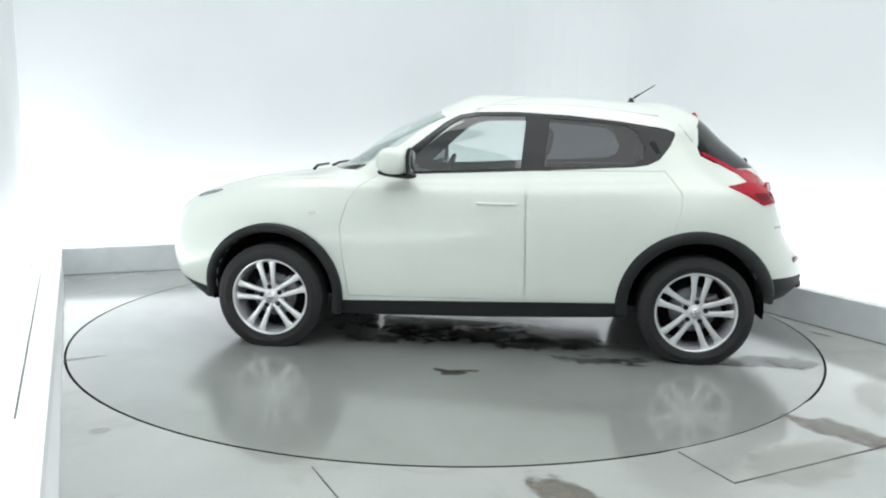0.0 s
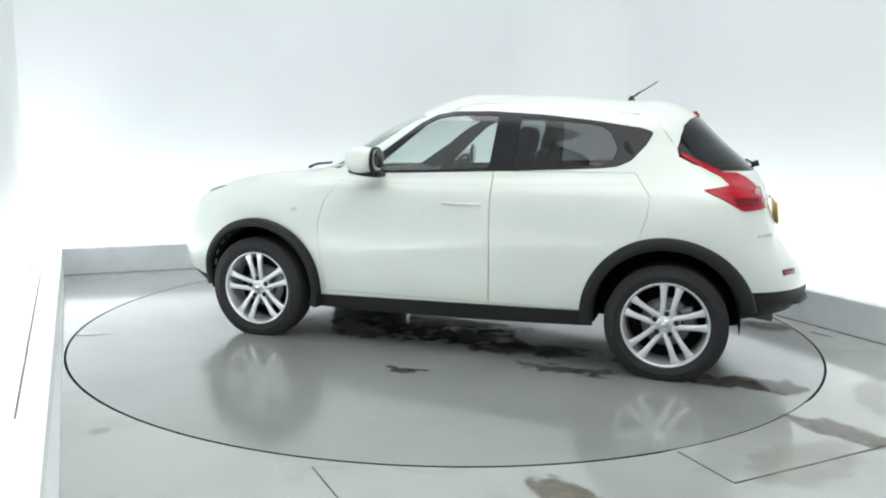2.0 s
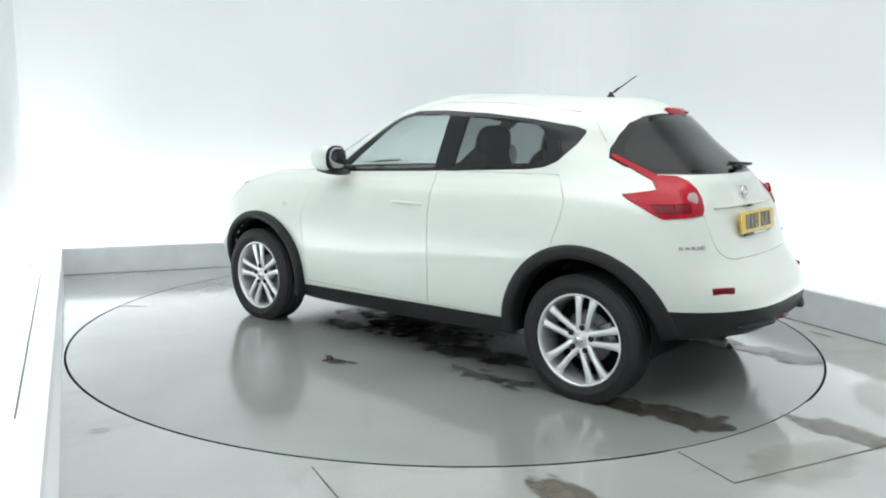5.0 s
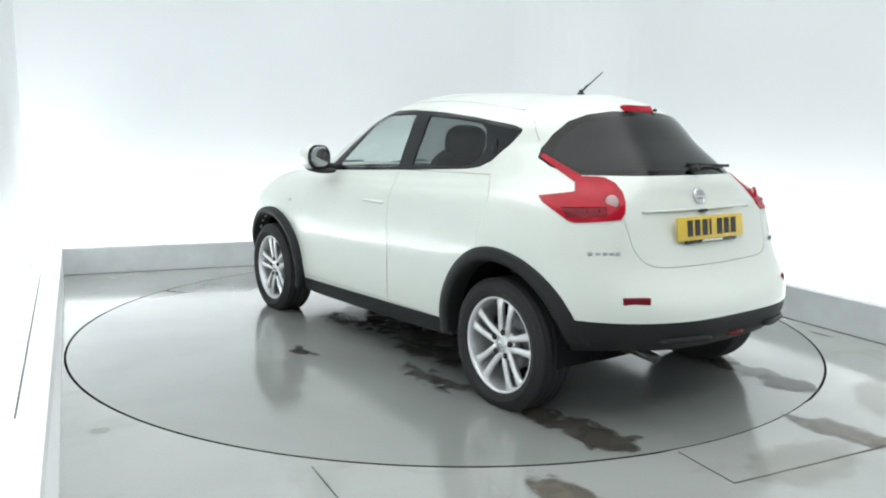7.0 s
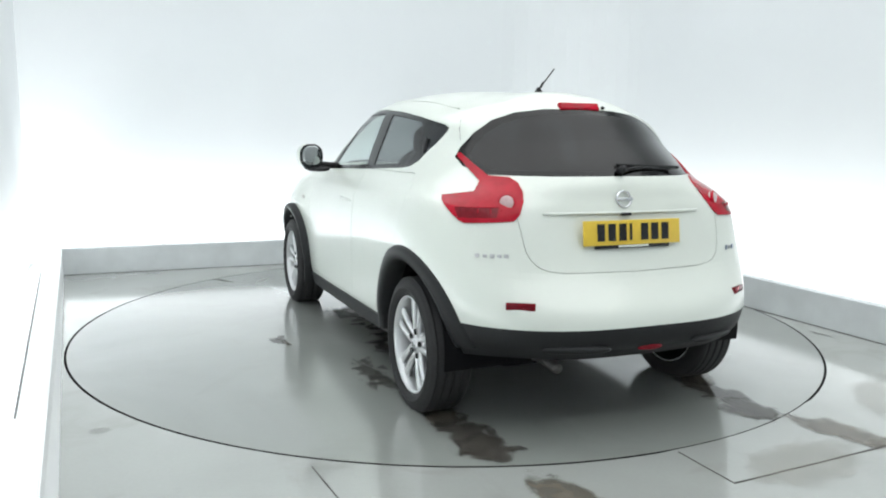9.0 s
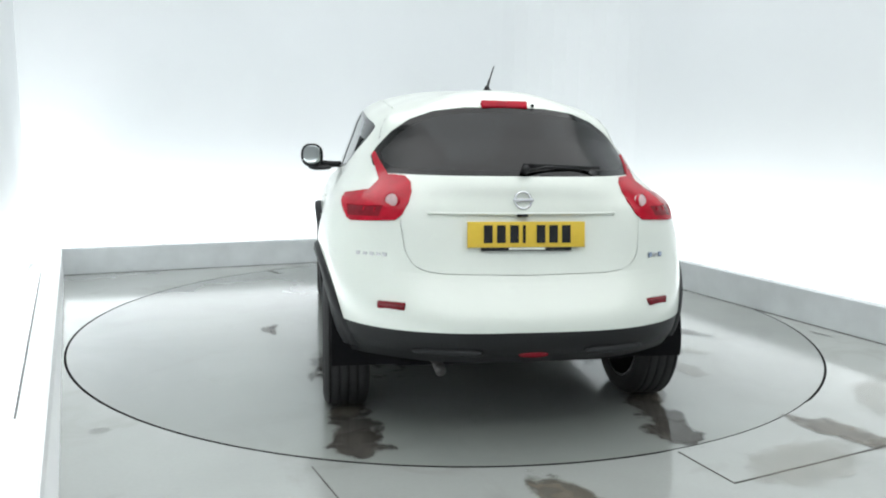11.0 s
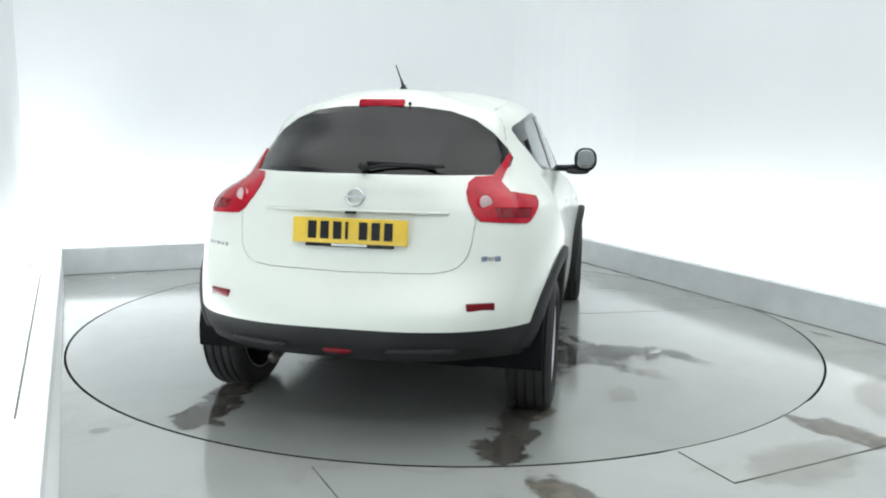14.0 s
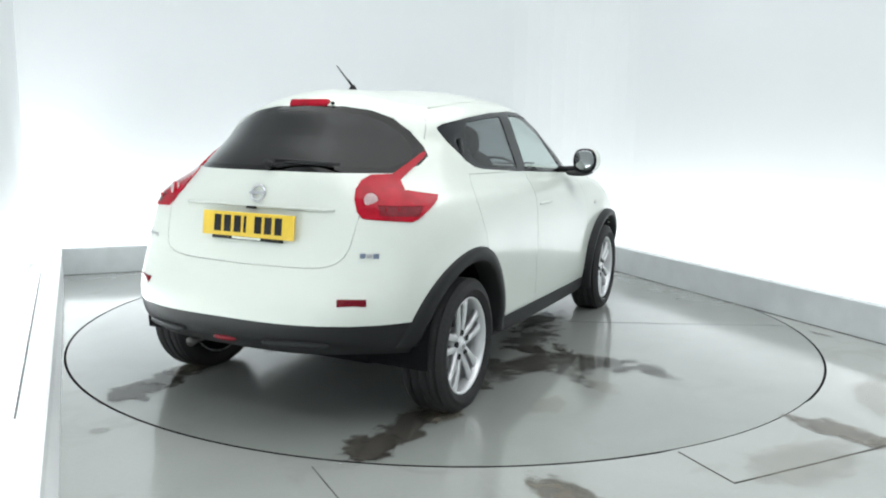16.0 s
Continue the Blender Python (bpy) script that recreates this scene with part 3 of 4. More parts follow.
def split_skin():
    """Cuts the skin along all outlines and sorts its faces into panels."""
    bm = skin_mesh()
    flank = lambda c: abs(c.y) > .5
    rear = lambda c: c.x < -1.05
    for poly in (DLO, GLASS_F, GLASS_R, DOOR_F, shrink(DOOR_F, GAP), DOOR_R, shrink(DOOR_R, GAP), *ARCHES, SILL, LIP_F):
        cut(bm, poly, AX, AZ, flank if poly is not LIP_F else (lambda c: c.x > 1.5))
    for poly in (GLASS_B, GLASS_IN, GATE, shrink(GATE, GAP), LIP_B):
        cut(bm, poly, AY, AZ, rear)
    cut(bm, SCREEN, AY, AZ, lambda c: c.x > .1 and c.z > 1.0)
    for poly in (BONNET, shrink(BONNET, GAP)):
        cut(bm, poly, AX, AY, lambda c: c.z > .8 and c.x > .8)
    for s in (1, -1):
        w = Vector((LW.x, LW.y * s, 0))
        for poly in (*LAMP, CHAMBER):
            cut(bm, poly, w, AZ, lambda c: c.x < -1.1 and c.y * s > .3)
    sets = {}
    gate_in, front_in, rear_in, bon_in, glass_in = shrink(GATE, GAP), shrink(DOOR_F, GAP), shrink(DOOR_R, GAP), shrink(BONNET, GAP), GLASS_IN
    for f in bm.faces:
        c = f.calc_center_median()
        x, y, z = c
        side = "left" if y > 0 else "right"
        kind = "body"
        lw = Vector((LW.x, LW.y * (1 if y > 0 else -1), 0)).dot(c)
        if flank(c) and any(inside(p, x, z) for p in ARCHES):
            kind = None
        elif x < -1.1 and abs(y) > .3 and inside(CHAMBER, lw, z):
            kind = "chamber_" + side
        elif x < -1.1 and abs(y) > .3 and any(inside(p, lw, z) for p in LAMP):
            kind = "lamp_" + side
        elif rear(c) and inside(glass_in, y, z):
            kind = "glass_back"
        elif rear(c) and inside(GLASS_B, y, z):
            kind = "border_back"
        elif flank(c) and inside(GLASS_F, x, z):
            kind = "glass_front_" + side
        elif flank(c) and inside(GLASS_R, x, z):
            kind = "glass_rear_" + side
        elif flank(c) and inside(DLO, x, z):
            kind = "frame_" + side
        elif flank(c) and abs(x) < .9 and inside(SILL, x, z):
            kind = "sill_" + side
        elif x > 1.5 and inside(LIP_F, x, z):
            kind = "lip_front"
        elif flank(c) and inside(front_in, x, z):
            kind = "door_front_" + side
        elif flank(c) and inside(rear_in, x, z):
            kind = "door_rear_" + side
        elif flank(c) and (inside(DOOR_F, x, z) or inside(DOOR_R, x, z)):
            kind = "jamb"
        elif rear(c) and x < -1.5 and z < .512:
            kind = "lip_back"
        elif rear(c) and x < -1.4 and inside(gate_in, y, z):
            kind = "gate"
        elif rear(c) and x < -1.4 and inside(GATE, y, z):
            kind = "jamb_gate"
        elif x > .1 and z > 1.05 and inside(SCREEN, y, z):
            kind = "screen"
        elif x > .8 and z > .82 and inside(bon_in, x, y):
            kind = "bonnet"
        elif x > .8 and z > .82 and inside(BONNET, x, y):
            kind = "jamb"
        if kind == "body":
            if x < -1.47 and z < .72:
                kind = "rear_bumper"
            elif x > 1.64 and z < .80:
                kind = "front_bumper"
            elif .55 < x <= 1.64 and z < 1.03 and abs(y) > .5:
                kind = "fender_" + side
        if kind:
            sets.setdefault(kind, []).append(f)
    out = {}
    for kind, faces in sets.items():
        nb = bmesh.new()
        vmap = {}
        for f in faces:
            vs = []
            for v in f.verts:
                if v not in vmap:
                    vmap[v] = nb.verts.new(v.co)
                vs.append(vmap[v])
            try:
                nb.faces.new(vs)
            except ValueError:
                pass
        out[kind] = nb
    bm.free()
    return out


def push(bm, d):
    bm.normal_update()
    for v in bm.verts:
        v.co += v.normal * d
    return bm


def thick(ob, t=0.012, inner=0, rim=0):
    """Gives a panel its thickness, with a crisp outer edge."""
    bm = bmesh.new()
    bm.from_mesh(ob.data)
    for e in bm.edges:
        if e.is_boundary:
            e.smooth = False
    bm.to_mesh(ob.data)
    bm.free()
    m = ob.modifiers.new("thickness", "SOLIDIFY")
    m.thickness, m.offset, m.material_offset, m.material_offset_rim = t, -1, inner, rim
    return ob


SKIN_POINTS = np.array(skin_grid())


def side_y(x, z):
    """Half width of the skin at that length and height."""
    d = (SKIN_POINTS[:, :, 0] - x) ** 2 + (SKIN_POINTS[:, :, 2] - z) ** 2 - 1e-4 * SKIN_POINTS[:, :, 1]
    flat = d.ravel()
    idx = np.argsort(flat)[:6]
    w = 1 / (flat[idx] + 1.5e-4)
    return float((SKIN_POINTS[:, :, 1].ravel()[idx] * w).sum() / w.sum())


def back_x(y, z):
    """Length at which the tail stands at that width and height."""
    d = (SKIN_POINTS[:, :, 1] - abs(y)) ** 2 + (SKIN_POINTS[:, :, 2] - z) ** 2 + 10 * (SKIN_POINTS[:, :, 0] > -1.2)
    flat = d.ravel()
    idx = np.argsort(flat)[:6]
    w = 1 / (flat[idx] + 1e-5)
    return float((SKIN_POINTS[:, :, 0].ravel()[idx] * w).sum() / w.sum())


def tube(bm, pts, r, n=10, taper=1.0):
    rings = []
    for i, p in enumerate(pts):
        p = Vector(p)
        d = (Vector(pts[min(i + 1, len(pts) - 1)]) - Vector(pts[max(i - 1, 0)])).normalized()
        a = d.orthogonal().normalized()
        b = d.cross(a)
        rr = r * (1 + (taper - 1) * i / max(1, len(pts) - 1))
        rings.append([bm.verts.new(p + (a * math.cos(2 * math.pi * k / n) + b * math.sin(2 * math.pi * k / n)) * rr) for k in range(n)])
    for p, q in zip(rings, rings[1:]):
        for k in range(n):
            bm.faces.new((p[k], p[(k + 1) % n], q[(k + 1) % n], q[k]))
    bm.faces.new(rings[0][::-1])
    bm.faces.new(rings[-1])
    bmesh.ops.recalc_face_normals(bm, faces=bm.faces)


def blob(bm, size, m, power=2.6, nu=24, nv=14):
    """A rounded cushion-like solid of the given half sizes."""
    sg = lambda v, p: math.copysign(abs(v) ** p, v)
    e = 2 / power
    rows = []
    for j in range(1, nv):
        ph = math.pi * (j / nv - .5)
        rows.append([bm.verts.new(m @ Vector((size[0] * sg(math.cos(ph), e) * sg(math.cos(2 * math.pi * k / nu), e), size[1] * sg(math.cos(ph), e) * sg(math.sin(2 * math.pi * k / nu), e), size[2] * sg(math.sin(ph), e)))) for k in range(nu)])
    for p, q in zip(rows, rows[1:]):
        for k in range(nu):
            bm.faces.new((p[k], p[(k + 1) % nu], q[(k + 1) % nu], q[k]))
    bm.faces.new(rows[0][::-1])
    bm.faces.new(rows[-1])
    bmesh.ops.recalc_face_normals(bm, faces=bm.faces)


car = new("car")
tagged(car, "white compact crossover car with black plastic arches on a turntable", "car")
panels = split_skin()
BODY = [PAINT, DARK]
for kind, name, label in (("body", "body", ""), ("bonnet", "bonnet", ""), ("rear_bumper", "rear_bumper", ""), ("front_bumper", "front_bumper", ""), ("fender_left", "front_wing", ""), ("fender_right", "front_wing", ""), ("gate", "tailgate", ""), ("door_front_left", "front_door", ""), ("door_front_right", "front_door", ""), ("door_rear_left", "rear_door", ""), ("door_rear_right", "rear_door", "")):
    panels[kind + "_ob"] = thick(part(name, panels[kind], BODY, car, label), .014, 1, 0)
part("door_jamb", push(panels["jamb"], -.011), PAINT, car)
part("tailgate_jamb", push(panels["jamb_gate"], -.012), PAINT, car)
for side in ("left", "right"):
    thick(part("window_frame", push(panels["frame_" + side], -.003), [GLOSSBLACK, DARK], car, "gloss black window surround"), .012, 1, 1)
    for kind, m, label in (("glass_front_", GLASS, "clear side window"), ("glass_rear_", TINTED, "tinted rear side window")):
        part("side_window", push(panels[kind + side], -.006), m, car, label).visible_shadow = False
    thick(part("sill", push(panels["sill_" + side], .008), PLASTIC, car, "black plastic sill strip"), .05)
    panels["lamp_ob_" + side] = thick(part("tail_lamp", push(panels["lamp_" + side], .006), [REDLENS, REDLENS], car, "red boomerang-shaped tail lamp"), .02)
thick(part("front_lip", panels["lip_front"], PLASTIC, car, "black plastic lower bumper"), .02)
thick(part("rear_lip", push(panels["lip_back"], -.004), PLASTIC, car, "black plastic lower rear bumper"), .03)
part("windscreen", push(panels["screen"], -.004), GLASS, car).visible_shadow = False
rear_window = part("rear_window", push(panels["glass_back"], -.002), PRIVACY, car, "dark tinted rear window")
rear_window.visible_shadow = False
part("window_border", push(panels["border_back"], -.002), BORDER, rear_window, "black printed glass border")


# wheel-arch flares that follow the flank
def flare(cx, cz, s, tail):
    bm = bmesh.new()
    rows = []
    n = 44
    a0, a1 = (-7, 172) if tail else (-4, 194)
    wide = 0.0 if tail else .03
    big = .016 if tail else 0.0
    for k in range(n + 1):
        a = radians(a0 + (a1 - a0) * k / n)
        grow = 0.0
        if tail:
            back = max(0.0, -math.cos(a))
            grow = .022 * back ** 3
        row = []
        for r, out in ((.385, -.09), (.387, .005), (.393, .014), (.415, .020), (.432 + grow * .7 + big, .018), (.440 + grow + big, .004), (.441 + grow + big, -.02 - wide)):
            x, z = cx + r * math.cos(a), cz + r * math.sin(a)
            y = side_y(max(min(x, 1.75), -1.72), max(z, .34)) + out + wide
            row.append(bm.verts.new((x, s * y, z)))
        rows.append(row)
    for p, q in zip(rows, rows[1:]):
        for i in range(len(p) - 1):
            bm.faces.new((p[i], p[i + 1], q[i + 1], q[i]))
    bmesh.ops.recalc_face_normals(bm, faces=bm.faces)
    return bm


def wheel_well(cx, cz, s):
    bm = bmesh.new()
    n = 28
    rows = []
    for k in range(n + 1):
        a = radians(-8 + 196 * k / n)
        rows.append([bm.verts.new((cx + .391 * math.cos(a), s * y, cz + .391 * math.sin(a))) for y in (.83, .48)])
    for p, q in zip(rows, rows[1:]):
        bm.faces.new((p[0], p[1], q[1], q[0]))
    bm.faces.new([r[1] for r in rows])
    return bm


for cx, cz, tail in ((1.276, .325, False), (-1.255, .335, True)):
    for s in (1, -1):
        part("wheel_arch", flare(cx, cz, s, tail), PLASTIC, car, "black plastic wheel arch flare")
        part("wheel_well", wheel_well(cx, cz, s), DARK, car)


# wheels: local y points outwards
def spoke_mesh(s):
    bm = bmesh.new()
    rows = []
    for r, c, w, h, t in ((.040, .020, .018, .028, .03), (.075, .0255, .0155, .034, .028), (.13, .0315, .0160, .039, .026), (.18, .0385, .0185, .041, .026), (.200, .0415, .0225, .041, .026), (.219, .045, .029, .036, .03)):
        c *= s
        rows.append([bm.verts.new(p) for p in ((c - w, h - .006, r), (c - w * .6, h, r), (c + w * .6, h, r), (c + w, h - .006, r), (c + w * .8, h - t, r), (c - w * .8, h - t, r))])
    for p, q in zip(rows, rows[1:]):
        for k in range(6):
            bm.faces.new((p[k], p[(k + 1) % 6], q[(k + 1) % 6], q[k]))
    bmesh.ops.recalc_face_normals(bm, faces=bm.faces)
    return bm


def build_wheel():
    bm = bmesh.new()
    lathe(bm, [(.237, .050), (.2375, .057), (.233, .060), (.226, .057), (.222, .046), (.214, .02), (.209, -.06), (.207, -.11), (.228, -.125), (.237, -.12)], 64)
    bmesh.ops.recalc_face_normals(bm, faces=bm.faces)
    wheel = part("wheel", bm, ALLOY, car, "silver ten-spoke alloy wheel")
    bm = bmesh.new()
    prof = [(.234, .054), (.240, .064), (.252, .072), (.268, .076), (.270, .0775), (.276, .0775), (.278, .075), (.298, .071), (.312, .064), (.321, .054)]
    for g in (.046, .004, -.038, -.080):
        prof += [(.3265, g + .006), (.3280, g), (.319, g - .001), (.319, g - .008), (.3280, g - .009)]
    prof += [(.3255, -.112), (.314, -.126), (.295, -.137), (.268, -.142), (.234, -.124)]
    lathe(bm, prof, 72)
    bmesh.ops.recalc_face_normals(bm, faces=bm.faces)
    part("tyre", bm, RUBBER, wheel, "worn black rubber tyre")
    meshes = []
    for side in (-1, 1):
        meshes.append(part("spoke", spoke_mesh(side), ALLOY, wheel))
    for k in range(5):
        turn = Matrix.Rotation(radians(72 * k), 4, "Y")
        for ob in meshes:
            if k == 0:
                continue
            o = new("spoke", ob.data)
            o.parent = wheel
            o.matrix_basis = turn
    bm = bmesh.new()
    lathe(bm, [(0.0, .040), (.022, .040), (.027, .037), (.030, .031), (.046, .029), (.072, .024), (.080, .014), (.080, -.03), (0, -.03)], 40)
    bmesh.ops.remove_doubles(bm, verts=bm.verts, dist=1e-6)
    bmesh.ops.recalc_face_normals(bm, faces=bm.faces)
    part("hub", bm, ALLOY, wheel)
    bm = bmesh.new()
    lathe(bm, [(0.0, .0435), (.020, .0435), (.023, .040)], 28)
    part("hub_cap", bm, CHROME, wheel)
    bolt = None
    for k in range(5):
        a = radians(72 * k)
        if bolt is None:
            bm = bmesh.new()
            lathe(bm, [(.0005, .030), (.007, .030), (.009, .027), (.0135, .028), (.0145, .0305), (.0145, .020)], 14)
            bolt = part("wheel_bolt", bm, GLOSSBLACK, wheel)
        o = bolt if k == 0 else new("wheel_bolt", bolt.data)
        o.parent = wheel
        o.matrix_basis = pose(.060 * math.sin(a), .006, .060 * math.cos(a))
    bm = bmesh.new()
    lathe(bm, [(.05, -.045), (.135, -.045), (.137, -.055), (.137, -.07), (.05, -.07)], 48)
    bmesh.ops.recalc_face_normals(bm, faces=bm.faces)
    part("brake_disc", bm, DISC, wheel)
    bm = bmesh.new()
    lathe(bm, [(.02, -.085), (.204, -.085), (.206, -.108), (.232, -.124), (.02, -.124)], 40)
    part("backing_plate", bm, DARK, wheel)
    bm = bmesh.new()
    add_box(bm, (.075, .05, .11), pose(-.11, -.05, .05, 0, 25), .01)
    part("brake_caliper", bm, DISC, wheel)
    return wheel


wheel_proto = build_wheel()
WY, WZ = .793, .309
for k, (x, s, spin) in enumerate(((1.280, 1, 8), (-1.265, 1, -7), (1.280, -1, 20), (-1.265, -1, 4))):
    m = pose(x, s * (WY + (.045 if x > 0 else 0)), WZ, 0, spin, 0 if s > 0 else 180)
    wheel = wheel_proto if k == 0 else copy_thing(wheel_proto, m)
    wheel.matrix_basis = m
    # each tyre is flattened where it carries the car
    for ob in wheel.children:
        if ob.name.startswith("tyre"):
            ob.data = ob.data.copy()
            for v in ob.data.vertices:
                p = m @ v.co
                if p.z < .001:
                    p.z = .001
                    v.co = m.inverted() @ p

# tail lamp details
for s, side in ((1, "left"), (-1, "right")):
    lamp = panels["lamp_ob_" + side]
    m = Matrix.Translation((back_x(.572, 1.028) - .013, s * .572, 1.028)) @ Vector((-.80, s * .56, .22)).to_track_quat("Y", "Z").to_matrix().to_4x4()
    bm = bmesh.new()
    lathe(bm, [(0, .007), (.012, .0068), (.024, .0055), (.031, .002), (.033, -.02)], 32, m)
    bmesh.ops.remove_doubles(bm, verts=bm.verts, dist=1e-6)
    part("reversing_light", bm, CLEARLENS, lamp, "clear round reversing light")
    bm = bmesh.new()
    lathe(bm, [(.031, .001), (.0335, .003), (.036, .001), (.0365, -.012)], 32, m)
    part("light_ring", bm, REDLENS, lamp)
    thick(part("lamp_chamber", push(panels["chamber_" + side], .003), REDDARK, lamp, "darker ribbed red lamp chamber"), .015)
    for y in (.60, .645, .69):
        bm = bmesh.new()
        x = back_x(y, .98)
        add_box(bm, (.01, .006, .04), Matrix.Translation((x + .001, s * y, .980)) @ Vector((-.8, s * .6, .1)).to_track_quat("-X", "Z").to_matrix().to_4x4(), .002)
        part("lamp_rib", bm, REDLENS, lamp)

# bumper reflectors, brake light, handle strip, plate, badges
for s in (1, -1):
    bm = bmesh.new()
    y, z = .585, .607
    add_box(bm, (.02, .125, .032), Matrix.Translation((back_x(y, z) + .0045, s * y, z)) @ Vector((-.86, s * .50, 0)).to_track_quat("-X", "Z").to_matrix().to_4x4(), .005)
    part("reflector", bm, REDDARK, car, "dark red bumper reflector")
bm = bmesh.new()
add_box(bm, (.05, .228, .042), pose(-1.325, 0, 1.451, 0, 30), .010)
part("brake_light", bm, REDLENS, car, "red high-level brake light")
bm = bmesh.new()
lathe(bm, [(0, .006), (.006, .005), (.009, -.01)], 16, pose(-1.345, -.14, 1.457, 0, 0, 90))
part("washer_jet", bm, GLOSSBLACK, car)
gate = panels["gate_ob"]
bm = bmesh.new()
pts = [(back_x(y, .978) - .003 - .007 * (1 - (y / .42) ** 2), y, .978) for y in [(-.42 + .84 * k / 16) for k in range(17)]]
tube(bm, pts, .0065, 8)
part("handle_strip", bm, PAINT, gate)
bm = bmesh.new()
add_box(bm, (.02, .05, .012), pose(back_x(0, .965) - .012, .01, .972), .003)
part("tailgate_switch", bm, GLOSSBLACK, gate)
# plate with plain bars
PLX, PLA = -1.822, radians(7)
tilt = Matrix.Translation((PLX, 0, .895)) @ Matrix.Rotation(PLA, 4, "Y")
bm = bmesh.new()
add_box(bm, (.008, .52, .111), tilt, .003)
plate = part("number_plate", bm, YELLOW, car, "yellow number plate with dark bars")
for y in (.17, .113, .055, .012, -.062, -.118, -.175):
    bm = bmesh.new()
    add_box(bm, (.004, .038 if y != .012 else .013, .076), tilt @ Matrix.Translation((-.005, y, .002)))
    part("bar", bm, GLOSSBLACK, plate, smooth=False)
bm = bmesh.new()
add_box(bm, (.012, .40, .016), tilt @ Matrix.Translation((.002, 0, -.062)), .003)
part("plate_holder", bm, GLOSSBLACK, plate)
bm = bmesh.new()
add_box(bm, (.006, .16, .010), tilt @ Matrix.Translation((-.006, 0, -.061)), .002)
part("holder_strip", bm, PAINT, plate, "pale strip on the holder")
# round chrome badge: ring and bar
bm = bmesh.new()
m = pose(back_x(0, 1.035) - .006, 0, 1.035, 0, 0, 90) @ pose(0, 0, 0, 14)
lathe(bm, [(.032, .0), (.034, .006), (.040, .006), (.042, .0)], 36, m)
add_box(bm, (.092, .008, .013), m @ pose(0, .004, 0), .002)
part("badge", bm, CHROME, gate, "round chrome badge")
BADGESTEEL = mat("badge_steel", (0.46, 0.47, 0.48), 0.3, 0.5, vary=0)
for ys, z, w, h, m in (((.715, .688, .661, .634, .607), .806, .020, .016, BADGESTEEL), ((-.585, -.612, -.639), .796, .025, .021, BADGEBLUE)):
    for k, y in enumerate(ys):
        x = back_x(y, z)
        bm = bmesh.new()
        add_box(bm, (.006, w, h - .004 * (k % 2)), Matrix.Translation((x - .002, y, z)) @ Vector((-.80, math.copysign(.60, y), .05)).to_track_quat("-X", "Z").to_matrix().to_4x4(), .001)
        part("badge_bar", bm, m if k != 1 else BADGESTEEL, car, "small chrome badge bar")

# wiper
bm = bmesh.new()
wp = [(back_x(-.02, 1.157) - .018, -.02, 1.157), (back_x(-.12, 1.176) - .018, -.12, 1.176), (back_x(-.34, 1.17) - .016, -.34, 1.168)]
tube(bm, wp, .008, 8, .6)
wiper = part("rear_wiper", bm, PLASTIC, car, "black rear wiper at rest")
bm = bmesh.new()
tube(bm, [(back_x(-.02, 1.16) - .004, -.02, 1.158), (back_x(-.02, 1.16) - .045, -.02, 1.172)], .018, 14)
part("wiper_pivot", bm, PLASTIC, wiper)
bm = bmesh.new()
add_box(bm, (.012, .36, .014), Matrix.Translation((back_x(-.22, 1.18) - .008, -.20, 1.181)) @ pose(0, 0, 0, 2), .004)
part("wiper_blade", bm, RUBBER, wiper)

# windscreen wipers parked on the cowl
for y0, y1 in ((-.06, -.36), (.50, .22)):
    bm = bmesh.new()
    tube(bm, [(1.135 - .06 * abs(y0), y0, 1.080), (1.115, y0 * .6 + y1 * .4, 1.098), (1.085, y1, 1.104)], .010, 8, .7)
    part("windscreen_wiper", bm, PLASTIC, car, "black windscreen wiper")

# antenna
bm = bmesh.new()
lathe(bm, [(0, .034), (.010, .032), (.014, .02), (.024, .006), (.028, -.012)], 20, pose(-.935, 0, 1.540, 90))
bmesh.ops.remove_doubles(bm, verts=bm.verts, dist=1e-6)
antenna = part("antenna", bm, PLASTIC, car, "short black roof antenna")
bm = bmesh.new()
tube(bm, [(-.94, 0, 1.562), (-1.02, 0, 1.615), (-1.09, 0, 1.66)], .0042, 8, .7)
part("antenna_mast", bm, PLASTIC, antenna)
bm = bmesh.new()
tube(bm, [(-.955, 0, 1.572), (-.985, 0, 1.597)], .007, 8, .8)
part("mast_foot", bm, PLASTIC, antenna)

def top_z(x, y):
    """Height of the roof at that place."""
    d = (SKIN_POINTS[:, :, 0] - x) ** 2 + (SKIN_POINTS[:, :, 1] - abs(y)) ** 2 + 10 * (SKIN_POINTS[:, :, 2] < 1.3)
    flat = d.ravel()
    idx = np.argsort(flat)[:6]
    w = 1 / (flat[idx] + 1e-5)
    return float((SKIN_POINTS[:, :, 2].ravel()[idx] * w).sum() / w.sum())


for s in (1, -1):
    bm = bmesh.new()
    tube(bm, [(x, s * (.53 - .03 * abs(x + .4)), top_z(x, .53 - .03 * abs(x + .4)) + .001) for x in [.06 - 1.1 * k / 14 for k in range(15)]], .0045, 8)
    part("roof_moulding", bm, PAINT, car, "thin body-coloured roof moulding")
    bm = bmesh.new()
    tube(bm, [(x, s * (side_y(x, z) - .0005), z) for x, z in [(-1.15 - .085 * k / 8, 1.40 - .11 * k / 8) for k in range(9)]], .0014, 6)
    part("hatch_seam", bm, JOINT, car)

